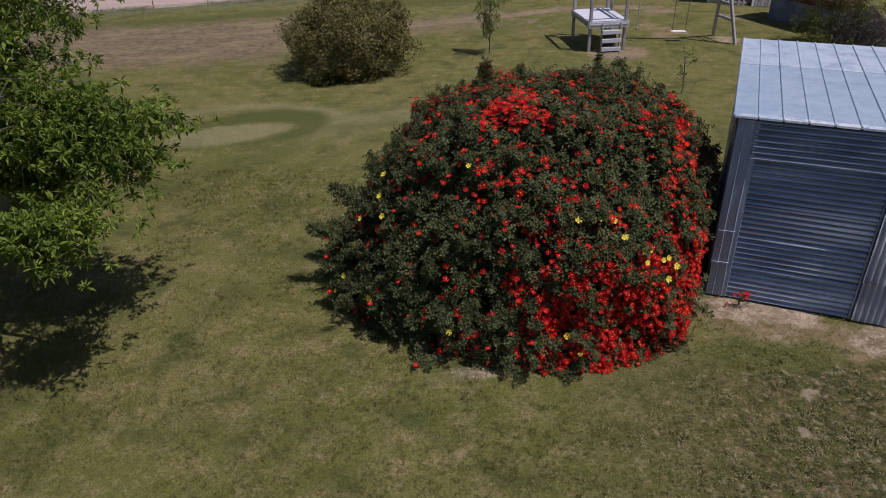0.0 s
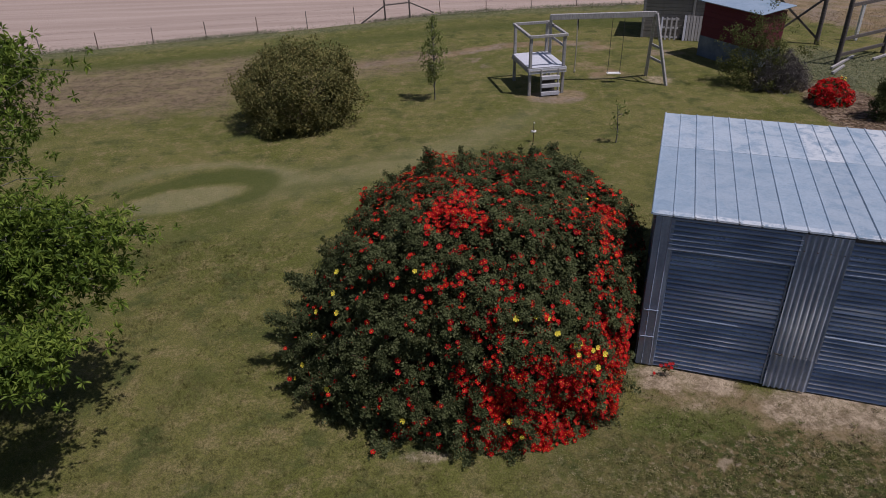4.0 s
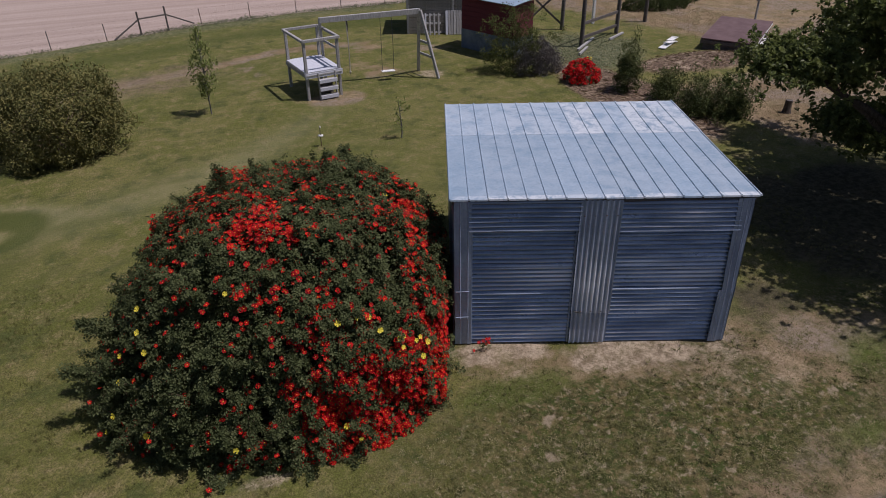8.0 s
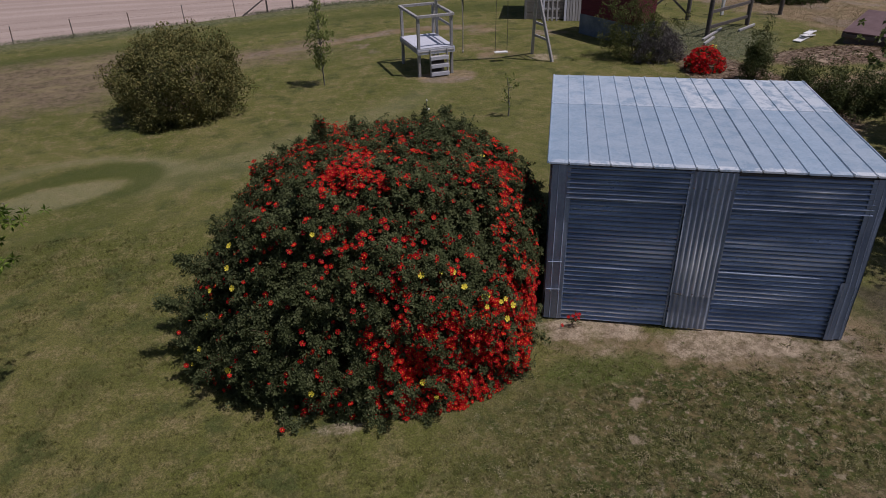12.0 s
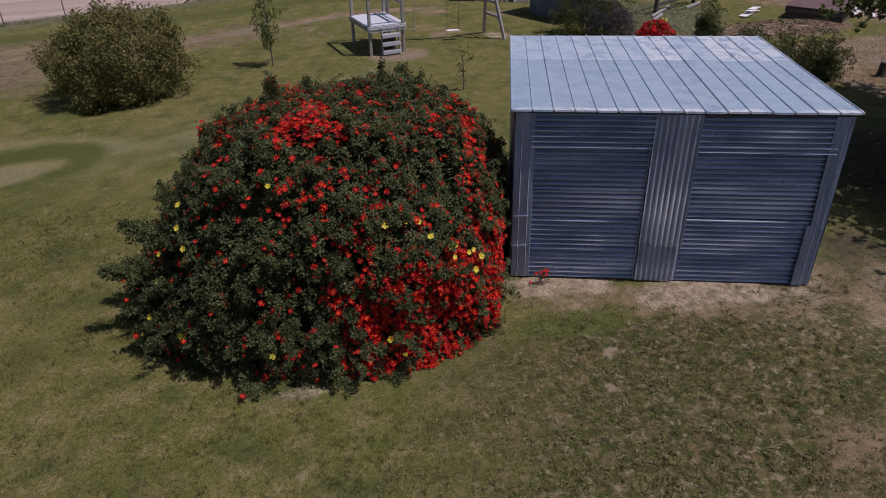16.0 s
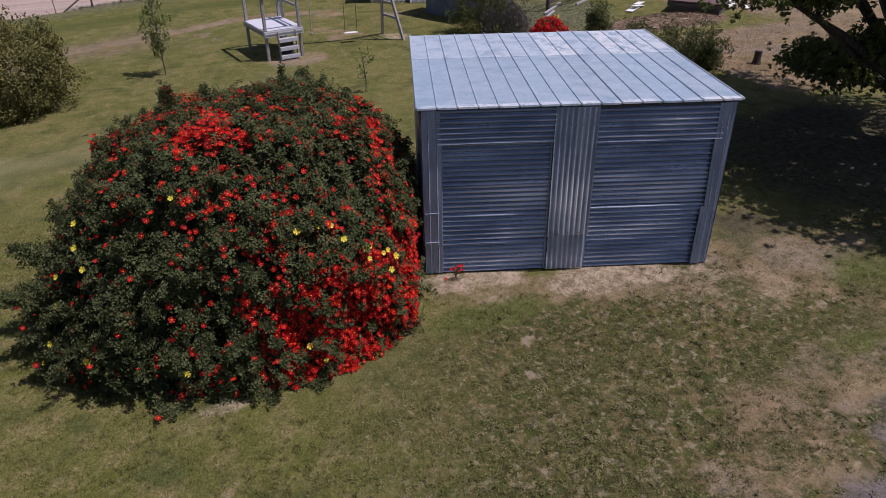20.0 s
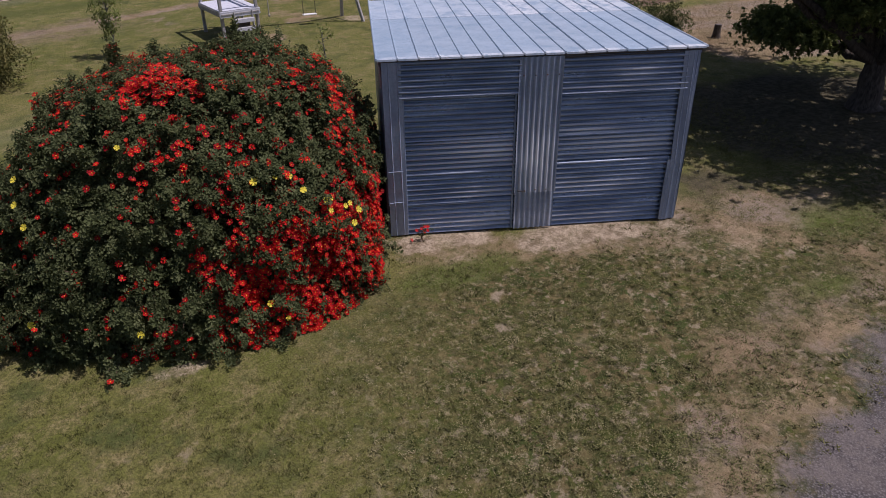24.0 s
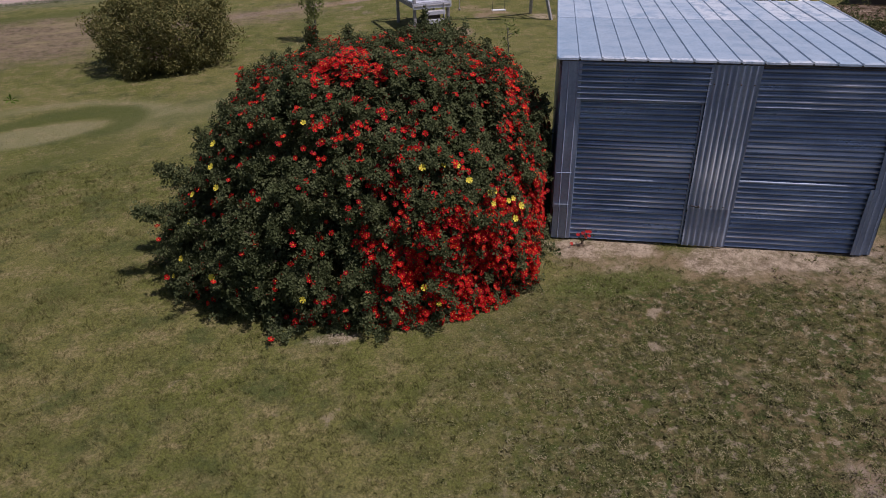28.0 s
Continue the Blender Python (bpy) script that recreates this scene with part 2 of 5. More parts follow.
def metal_sheet(name, dull, bright, rust=(0.16, 0.09, 0.05), rust_amount=0.72, rough=(0.38, 0.62), metal=0.7, white=None, streak=(1.0, 1.0, 1.0), glint=None, glint_from=0.46):
    m = Mat(name, rough=0.5, metal=metal, spec=0.5)
    mid = m.noise(1.6, 5.0, 0.62, stretch=streak)
    fine = m.noise(22.0, 5.0, 0.6)
    c = m.mix(m.ramp(mid, 0.32, 0.68), dull, bright)
    c = m.mix(m.math("MULTIPLY", m.ramp(fine, 0.35, 0.75), 0.35), c, tuple(0.65 * v for v in dull))
    c = m.mix(m.math("MULTIPLY", m.each(), 0.45), c, tuple(0.72 * v for v in dull))
    rs = m.ramp(m.math("ADD", m.noise(2.7, 6.0, 0.7), m.math("MULTIPLY", fine, 0.12)), rust_amount, rust_amount + 0.1)
    c = m.mix(m.math("MULTIPLY", rs, 0.8), c, rust)
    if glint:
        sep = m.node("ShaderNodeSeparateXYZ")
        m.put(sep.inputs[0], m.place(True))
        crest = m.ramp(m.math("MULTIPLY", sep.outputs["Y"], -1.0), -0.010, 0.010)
        # paints highlights on the crests: all a little brighter, with white glints in places
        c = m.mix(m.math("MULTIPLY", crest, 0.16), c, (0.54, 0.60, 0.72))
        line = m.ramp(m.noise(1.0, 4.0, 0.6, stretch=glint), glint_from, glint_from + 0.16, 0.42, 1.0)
        bloom = m.math("MULTIPLY", line, m.math("MULTIPLY", crest, m.attr("painted_glint")))
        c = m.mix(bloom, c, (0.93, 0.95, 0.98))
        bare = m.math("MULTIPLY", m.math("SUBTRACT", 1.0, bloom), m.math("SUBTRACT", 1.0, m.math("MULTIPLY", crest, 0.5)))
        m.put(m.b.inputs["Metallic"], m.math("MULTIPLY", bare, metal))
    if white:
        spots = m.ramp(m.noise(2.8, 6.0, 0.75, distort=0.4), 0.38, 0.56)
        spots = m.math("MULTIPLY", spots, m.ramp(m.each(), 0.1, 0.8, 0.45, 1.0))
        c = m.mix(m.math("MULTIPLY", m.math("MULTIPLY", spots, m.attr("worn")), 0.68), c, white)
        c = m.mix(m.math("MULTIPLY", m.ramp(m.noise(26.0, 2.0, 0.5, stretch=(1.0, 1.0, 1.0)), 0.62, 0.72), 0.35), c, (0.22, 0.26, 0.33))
    m.color(c)
    m.rough(m.ramp(mid, 0.3, 0.7, rough[1], rough[0]))
    m.bump(m.noise(7.0, 3.0), 0.08, 0.004)
    return m.m


def plain_paint(name, base, worn, rough=0.75, amount=0.6, scale=3.0):
    m = Mat(name, rough=rough, spec=0.25)
    n = m.noise(scale, 6.0, 0.65, local=True)
    c = m.mix(m.ramp(n, amount, amount + 0.15), base, worn)
    c = m.mix(m.ramp(m.noise(30.0, 3.0), 0.4, 0.8), c, tuple(0.75 * v for v in base))
    m.color(c).bump(n, 0.2, 0.004)
    return m.m


GROUND = make_ground_material()
GRASS = Mat("grass_blades", rough=0.75, spec=0.15)
_tone = GRASS.mix(GRASS.island(), (0.080, 0.095, 0.025), (0.28, 0.245, 0.105))
GRASS.color(GRASS.mix(0.35, lawn_color(GRASS), _tone))
GRASS = GRASS.m
STRAW = leaf_material("dry_grass_blades", (0.140, 0.104, 0.053), (0.335, 0.258, 0.150), through=0.1)
WEED = leaf_material("weed_leaves", (0.045, 0.07, 0.02), (0.11, 0.13, 0.045))
CLOVER = Mat("clover_leaves", rough=0.7, spec=0.15)
_tone = CLOVER.mix(CLOVER.island(), (0.100, 0.108, 0.034), (0.225, 0.208, 0.088))
_tone = CLOVER.mix(CLOVER.ramp(CLOVER.noise(8.0, 2.0, 0.5), 0.40, 0.52, 0.52, 0.0), _tone, (0.052, 0.060, 0.020))
CLOVER.color(CLOVER.mix(CLOVER.ramp(CLOVER.noise(4.5, 3.0), 0.52, 0.64), _tone, (0.275, 0.238, 0.130)))
CLOVER = CLOVER.m
ROSE_LEAF = leaf_material("rose_leaves", (0.070, 0.087, 0.035), (0.110, 0.133, 0.054), (0.19, 0.212, 0.098), rough=0.65, spec=0.12, through=0.36)
ROSE_RED = leaf_material("copper_red_petals", (0.24, 0.004, 0.011), (0.82, 0.024, 0.016), rough=0.6, spec=0.15, through=0.3)
ROSE_YELLOW = leaf_material("yellow_petals", (0.84, 0.68, 0.04), (0.92, 0.80, 0.10), rough=0.6, spec=0.2, through=0.25)
STAMEN = plain_paint("yellow_stamens", (0.80, 0.34, 0.03), (0.62, 0.20, 0.02))
CANE = wood_material("rose_cane_bark", (0.10, 0.07, 0.045), (0.2, 0.15, 0.10))
BARK_GREY = wood_material("grey_bark", (0.10, 0.095, 0.09), (0.27, 0.26, 0.25), grain=(6, 6, 2))
BARK_DARK = wood_material("dark_furrowed_bark", (0.04, 0.032, 0.026), (0.12, 0.10, 0.08), grain=(8, 8, 2))
LEAF_ASH = leaf_material("fresh_green_leaves", (0.048, 0.088, 0.013), (0.165, 0.245, 0.036), (0.27, 0.34, 0.058), through=0.3)
LEAF_MAPLE = leaf_material("dark_green_leaves", (0.060, 0.084, 0.024), (0.17, 0.205, 0.062), (0.27, 0.29, 0.09), rough=0.5, spec=0.35, through=0.45)
LEAF_OLIVE = leaf_material("olive_shrub_leaves", (0.090, 0.100, 0.034), (0.205, 0.195, 0.066), (0.29, 0.25, 0.095), through=0.25)
LEAF_SAPLING = leaf_material("sapling_leaves", (0.15, 0.19, 0.055), (0.32, 0.36, 0.12), through=0.4)
LEAF_JUNIPER = leaf_material("spiky_green_leaves", (0.055, 0.072, 0.020), (0.15, 0.17, 0.05), (0.20, 0.19, 0.07), through=0.2)
LEAF_BED = leaf_material("bed_shrub_leaves", (0.042, 0.060, 0.019), (0.125, 0.150, 0.050), (0.19, 0.18, 0.07), through=0.15)
TWIG_GREY = leaf_material("dry_grey_twigs", (0.13, 0.115, 0.11), (0.27, 0.25, 0.24), through=0.0)
LEAF_BLUE = leaf_material("grey_green_weeds", (0.12, 0.14, 0.075), (0.24, 0.26, 0.16), through=0.1)
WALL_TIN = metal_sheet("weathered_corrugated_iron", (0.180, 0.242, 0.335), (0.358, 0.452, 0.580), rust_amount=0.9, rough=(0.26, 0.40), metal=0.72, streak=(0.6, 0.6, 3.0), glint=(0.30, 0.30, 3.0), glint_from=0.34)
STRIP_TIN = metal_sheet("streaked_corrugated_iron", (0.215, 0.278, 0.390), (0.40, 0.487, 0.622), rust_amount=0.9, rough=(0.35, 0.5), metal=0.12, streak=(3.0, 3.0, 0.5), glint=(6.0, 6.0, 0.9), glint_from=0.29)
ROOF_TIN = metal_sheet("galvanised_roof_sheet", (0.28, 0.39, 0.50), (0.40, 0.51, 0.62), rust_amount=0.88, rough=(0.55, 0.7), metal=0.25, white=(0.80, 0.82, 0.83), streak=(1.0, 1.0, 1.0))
GREY_WOOD = wood_material("weathered_grey_timber", (0.27, 0.265, 0.26), (0.52, 0.51, 0.50))
BARN_WOOD = wood_material("bleached_barn_boards", (0.22, 0.20, 0.185), (0.46, 0.43, 0.39), grain=(24.0, 3.0, 3.0))
DARK_WOOD = wood_material("old_dark_timber", (0.075, 0.065, 0.06), (0.2, 0.18, 0.165))
DECK_PAINT = plain_paint("pale_grey_deck_boards", (0.58, 0.60, 0.66), (0.36, 0.37, 0.4), amount=0.62)
RED_PAINT = plain_paint("faded_barn_red_boards", (0.13, 0.026, 0.036), (0.11, 0.045, 0.05))
BLUE_TIN = metal_sheet("blue_grey_tin_skirt", (0.10, 0.14, 0.2), (0.2, 0.25, 0.33), rust_amount=0.7, metal=0.3)
BROWN_ROOF = metal_sheet("brown_painted_roof", (0.125, 0.075, 0.075), (0.17, 0.105, 0.10), rust_amount=0.9, metal=0.0, rough=(0.6, 0.8))
WHITE_PAINT = plain_paint("white_paint", (0.78, 0.78, 0.76), (0.5, 0.5, 0.48))
STEEL = metal_sheet("dull_steel", (0.12, 0.12, 0.12), (0.25, 0.25, 0.25), rust_amount=0.5, metal=0.6)
CHAIN = plain_paint("dark_chain", (0.06, 0.06, 0.06), (0.12, 0.1, 0.08))
ROPE = plain_paint("pale_rope", (0.45, 0.42, 0.36), (0.3, 0.27, 0.22))

# ---- mesh helpers ----
rng = np.random.default_rng(7)


def quick_mesh(name, verts, faces, mat, smooth=False):
    """A mesh from arrays of vertices and of equal-sided faces."""
    verts, faces = np.asarray(verts, dtype=np.float32), np.asarray(faces, dtype=np.int32)
    me = bpy.data.meshes.new(name)
    n, k = faces.shape
    me.vertices.add(len(verts))
    me.vertices.foreach_set("co", verts.ravel())
    me.loops.add(n * k)
    me.loops.foreach_set("vertex_index", faces.ravel())
    me.polygons.add(n)
    me.polygons.foreach_set("loop_start", np.arange(0, n * k, k, dtype=np.int32))
    me.polygons.foreach_set("use_smooth", np.full(n, smooth))
    me.materials.append(mat)
    me.update(calc_edges=True)
    return me


def thing(name, m, label, category, group="", kind=""):
    ob = new(name)
    ob.empty_display_size = 0.1
    ob.matrix_world = m
    return tagged(ob, label, category, group, kind)


def part(name, data, mat, parent, label="", at=None, kind=""):
    """Links a bmesh or a mesh as one object under its thing or part."""
    if isinstance(data, bmesh.types.BMesh):
        me = bpy.data.meshes.new(name)
        data.to_mesh(me)
        data.free()
        me.materials.append(mat)
        data = me
    ob = new(name, data)
    ob.parent = parent
    if at is not None:
        ob.matrix_basis = at if isinstance(at, Matrix) else Matrix.Translation(at)
    return tagged(ob, label, kind=kind)


def box(sx, sy, sz, bevel=0.006, jitter=0.0):
    """A box on its base centre, with softened edges."""
    bm = bmesh.new()
    bmesh.ops.create_cube(bm, size=1)
    for v in bm.verts:
        v.co = Vector((v.co.x * sx, v.co.y * sy, (v.co.z + 0.5) * sz)) + Vector([random.uniform(-jitter, jitter) for _ in range(3)])
    if bevel:
        bmesh.ops.bevel(bm, geom=bm.edges[:], offset=min(bevel, sx / 3, sy / 3, sz / 3), segments=1, affect="EDGES")
    return bm


def beam_between(a, b, w, d, bevel=0.008):
    """A squared timber from a to b; its mesh and its pose."""
    a, b = Vector(a), Vector(b)
    axis = b - a
    turn = axis.to_track_quat("Z", "Y").to_matrix().to_4x4()
    return box(w, d, axis.length, bevel), Matrix.Translation(a) @ turn


def timber(parent, name, a, b, w, d, mat=GREY_WOOD, label=""):
    bm, m = beam_between(a, b, w, d)
    return part(name, bm, mat, parent, label, at=m)


def tube(points, radii, sides=7):
    """Vertices and quads of a tapering tube through the points."""
    pts = [Vector(p) for p in points]
    vs, fs = [], []
    for i, p in enumerate(pts):
        d = (pts[min(i + 1, len(pts) - 1)] - pts[max(i - 1, 0)]).normalized()
        u = d.orthogonal().normalized()
        if abs(d.z) > 0.1:
            u = Vector((1, 0, 0)) - d * d.x
            u.normalize()
        w = d.cross(u)
        for k in range(sides):
            a = 2 * math.pi * k / sides
            vs.append(p + (u * math.cos(a) + w * math.sin(a)) * radii[i])
    for i in range(len(pts) - 1):
        for k in range(sides):
            q = (k + 1) % sides
            fs.append((i * sides + k, i * sides + q, (i + 1) * sides + q, (i + 1) * sides + k))
    return np.array(vs), np.array(fs)


def merge(pieces):
    """Joins (vertices, faces) pieces."""
    vs, fs, n = [], [], 0
    for v, f in pieces:
        vs.append(v)
        fs.append(f + n)
        n += len(v)
    return np.concatenate(vs), np.concatenate(fs)


def unit(a):
    return a / np.maximum(np.linalg.norm(a, axis=1, keepdims=True), 1e-9)


def leaf_blades(centres, axes, normals, length, width, fold=0.25):
    """Folded rhombic leaves: four vertices and two triangles each."""
    n = len(centres)
    axes = unit(axes)
    side = unit(np.cross(axes, normals))
    up = np.cross(side, axes)
    ln, wd = np.broadcast_to(length, n)[:, None], np.broadcast_to(width, n)[:, None]
    base = centres - axes * ln * 0.5
    tip = centres + axes * ln * 0.5 - up * ln * 0.12
    left = centres + side * wd * 0.5 + up * wd * fold
    right = centres - side * wd * 0.5 + up * wd * fold
    verts = np.stack([base, left, tip, right], axis=1).reshape(-1, 3)
    i = np.arange(n)[:, None] * 4
    faces = np.stack([np.concatenate([i, i + 2, i + 1], 1), np.concatenate([i, i + 3, i + 2], 1)], axis=1).reshape(-1, 3)
    return verts, faces


def smooth_noise(x, y, scale, seed=0):
    """Soft value noise on arrays, about -1 to 1."""
    table = np.random.default_rng(100 + seed).uniform(-1, 1, (256, 256))
    total = np.zeros_like(x, dtype=float)
    for size, weight in ((scale, 0.8), (scale * 0.43, 0.45), (scale * 0.19, 0.25)):
        u, v = x / size + 37.3, y / size + 11.7
        i, j = np.floor(u).astype(int), np.floor(v).astype(int)
        a, b = u - i, v - j
        a, b = a * a * (3 - 2 * a), b * b * (3 - 2 * b)
        i0, i1, j0, j1 = i % 256, (i + 1) % 256, j % 256, (j + 1) % 256
        total += weight * ((table[i0, j0] * (1 - a) + table[i1, j0] * a) * (1 - b) + (table[i0, j1] * (1 - a) + table[i1, j1] * a) * b)
    return total


def step(v, lo, hi):
    t = np.clip((v - lo) / (hi - lo), 0, 1)
    return t * t * (3 - 2 * t)

# ---- the ground ----
SHED_AT, SHED_YAW, SHED_W, SHED_D = (4.13, 8.75), -22.2, 4.86, 4.82
shed_pose = pose(SHED_AT[0], SHED_AT[1], 0, 0, 0, SHED_YAW)


def shed_xy(x, y):
    c, s = math.cos(radians(SHED_YAW)), math.sin(radians(SHED_YAW))
    dx, dy = x - SHED_AT[0], y - SHED_AT[1]
    return dx * c + dy * s, -dx * s + dy * c


def fence_line(x):
    """The y of the field's fence for each x."""
    return 35.85 + 0.30 * np.minimum(x, 3) + 0.16 * np.clip(x - 3, 0, 4) + 0.006 * np.minimum(x, 0) ** 2 * 0.4


def zones(x, y):
    """How much of each ground there is at a place, 0 to 1."""
    wob = smooth_noise(x, y, 2.5, 1)
    z = {}
    z["field"] = step(y - fence_line(x), -0.6, 0.4) * step(-x, -60, -13)
    z["soil"] = np.clip(step(-x, 3.5, 6.5) * step(-np.abs(y - (25.9 + 0.2 * (x + 9)) + 0.9 * wob), -5.2, -1.8) * 0.74, 0, 1)
    bed = step(-np.hypot((x - 15.3) / 1.6, (y - 18.9) / 4.6), -1.15, -0.8)
    mound = step(-np.hypot((x - 20.3) / 3.2, (y - 21.3) / 1.3), -1.2, -0.7)
    z["mulch"] = np.maximum(bed * 0.85, mound * 0.85)
    z["weedy"] = step(-np.hypot((x - 17.2) / 2.9, (y - 24.6) / 3.0) + 0.2 * wob, -1.2, -0.6)
    line = y - 28.3 - 0.345 * np.minimum(x, 5)
    track = step(-np.abs(line + 0.2 * wob), -0.8, -0.1) * step(x, -6, -2) * step(-x, -12, -7)
    z["soil"] = np.maximum(z["soil"], step(-np.abs(line + 0.4 + 0.5 * wob), -2.6, -0.8) * step(x, -6, -3) * step(-x, -5, -1) * 0.52)
    worn = step(smooth_noise(x, y, 1.7, 75), -0.1, 0.8) * step(x, 1.5, 4) * step(-x, -14, -11) * step(y, 23.8, 25.5) * step(-y, -31, -29)
    right = step(x - 16.9 + wob * 0.5, -0.4, 0.8) * step(y - 12.6 + 0.3 * (x - 18), -0.5, 0.8) * step(-y, -20.3, -18.5)
    far_right = step(x + 0.35 * (y - 25) - 21.5 + 0.6 * wob, -0.5, 2.5)
    z["dry"] = np.clip(np.maximum(np.maximum(np.maximum(track * 0.85, worn * 0.62), right * 0.85), far_right * 0.75), 0, 1)
    z["dry"] = np.maximum(z["dry"], step(-np.hypot(x - 5.9, (y - 23.0) * 1.4), -1.6, -0.7) * 0.75)
    sx, sy = shed_xy(x, y)
    front = step(-np.abs(sy + 0.22) + 0.5 * smooth_noise(x, y, 0.7, 72), -0.75, -0.05) * step(sx, -1.1, -0.4) * step(-sx, -6.2, -4.6)
    rag = smooth_noise(x, y, 1.1, 71) * 0.35
    corner = step(-np.hypot((sx - 5.2) / 1.6, (sy + 0.7) / 1.25) + rag, -1.2, -0.45) * 0.75
    z["bare"] = np.clip(np.maximum(front * 0.72, corner * 0.40), 0, 1)
    wide = step(-np.hypot((sx - 6.2) / 2.4, (sy - 0.1) / 1.9) + rag * 1.2, -1.2, -0.35)
    z["dry"] = np.maximum(z["dry"], np.maximum(wide * 0.75, step(-np.abs(sy + 0.55), -0.9, -0.2) * step(sx, -0.4, 0.4) * step(-sx, -6, -4) * 0.55))
    z["bare"] = np.maximum(z["bare"], step(-np.hypot((x - 0.35) / 0.6, (y - 6.95) / 0.2), -1.1, -0.4) * 0.5)
    z["bare"] = np.maximum(z["bare"], step(-np.hypot(x - 10.0, y - 24.4), -0.9, -0.2) * 0.6)
    edge = 2.44 + 0.28 * (x - 7.2) - 0.6 * np.clip(5.6 - x, 0, 9) ** 1.5 + 0.12 * wob + 0.3 * smooth_noise(x, y, 0.6, 73)
    z["gravel"] = step(edge - y, -1.0, 0.6)
    verge = step(edge + 1.9 - y, -0.6, 0.8) * (1 - z["gravel"])
    z["dry"] = np.maximum(z["dry"], verge * (0.60 + 0.25 * smooth_noise(x, y, 0.8, 74)))
    z["patchy"] = step(x * 0.8 - y * 0.25, -1.0, 2.4) * step(-y, -8, -6.5)
    z["clover"] = step(smooth_noise(x, y, 0.55, 21) + 0.45 * smooth_noise(x, y, 0.22, 22), -0.9, 0.9) * z["patchy"]
    z["spots"] = z["patchy"] * step(smooth_noise(x, y, 0.22, 41) + 0.30 * smooth_noise(x, y, 1.6, 42), 0.62, 1.0)
    sparse = step(smooth_noise(x, y, 0.4, 43), 0.6, 0.95) * step(-y, -9, -6)
    z["spots"] = np.maximum(z["spots"], 0.6 * sparse)
    tip = y - 0.26 * (x + 5.3)
    ring = np.hypot((x + 5.35) / 1.45, (tip - 16.25) / 0.70) + 0.12 * wob
    band = np.exp(-((y - 17.2 - 0.35 * (x + 1.5) - 0.05 * (x + 1.5) ** 2) / 0.9) ** 2) * step(x, -4.5, -3) * step(-x, -8, -2)
    halo = np.exp(-((np.hypot((x + 5.0) / 2.6, (y - 16.5) / 1.9) - 1.0) / 0.14) ** 2) * step(y, 16.6, 17.6)
    z["pale"] = np.clip(step(-ring, -1.15, -0.70) * 0.70 + band * 0.5 + halo * 0.5, 0, 1)
    ring2 = np.hypot((x + 5.0) / 2.05, (tip - 16.45) / 1.45) + 0.08 * wob
    arc = step(ring, 1.0, 1.15) * step(-ring2, -1.08, -0.92) * step(y - 0.25 * (x + 5), 15.2, 15.9)
    tail = np.exp(-((y - 14.6 - 0.75 * (x + 4.5)) / 0.55) ** 2) * step(x, -7.5, -5.5) * step(-x, 2.8, 3.6) * 0.7
    z["lush"] = np.clip(np.maximum(arc * 0.85, tail * 0.75), 0, 1)
    # swathes left by the mower as it goes round the bush
    away, turn = np.hypot(x - 1.1, y - 9.5), np.arctan2(y - 9.5, x - 1.1)
    z["lush"] = np.maximum(z["lush"], 0.5 * step(smooth_noise(away, turn * 1.6, 0.5, 85), 0.0, 0.9) * step(away, 2.5, 4) * step(-away, -12, -8))
    z["fresh"] = np.maximum(step(-np.hypot((x - 11.2) / 1.3, (y - 5.5) / 0.8) + 0.3 * wob, -1.2, -0.5), step(-np.hypot((x - 9.1) / 0.8, (y - 4.2) / 0.30) + 0.3 * wob, -1.2, -0.5)) * 0.8
    z["fresh"] = np.maximum(z["fresh"], step(-np.hypot((x - 4.6) / 1.0, (y - 7.25) / 0.32) + 0.3 * wob, -1.2, -0.5) * 0.7)
    # where the leaf litter and the painted tree shade lie
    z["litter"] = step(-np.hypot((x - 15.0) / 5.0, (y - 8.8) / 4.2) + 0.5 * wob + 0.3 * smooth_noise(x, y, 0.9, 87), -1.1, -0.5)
    edge_band = np.exp(-((y - fence_line(x) + 3.5 + 0.4 * wob) / 1.0) ** 2)
    z["lush"] = np.maximum(z["lush"], edge_band * 0.75)
    z["weedy"] = np.maximum(z["weedy"], np.exp(-((y - fence_line(x) + 0.6) / 0.7) ** 2) * 0.8 * step(-x, -14, -12))
    z["lush"] = np.maximum(z["lush"], 0.42 * step(smooth_noise(x, y, 3.6, 81), 0.1, 1.0) * step(-x, -9, -2))
    z["lush"] = np.maximum(z["lush"], step(-np.abs(sy + 1.25 + 0.2 * wob), -0.45, -0.1) * step(sx, 0, 0.6) * step(-sx, -2.6, -1.4) * 0.8)
    return z


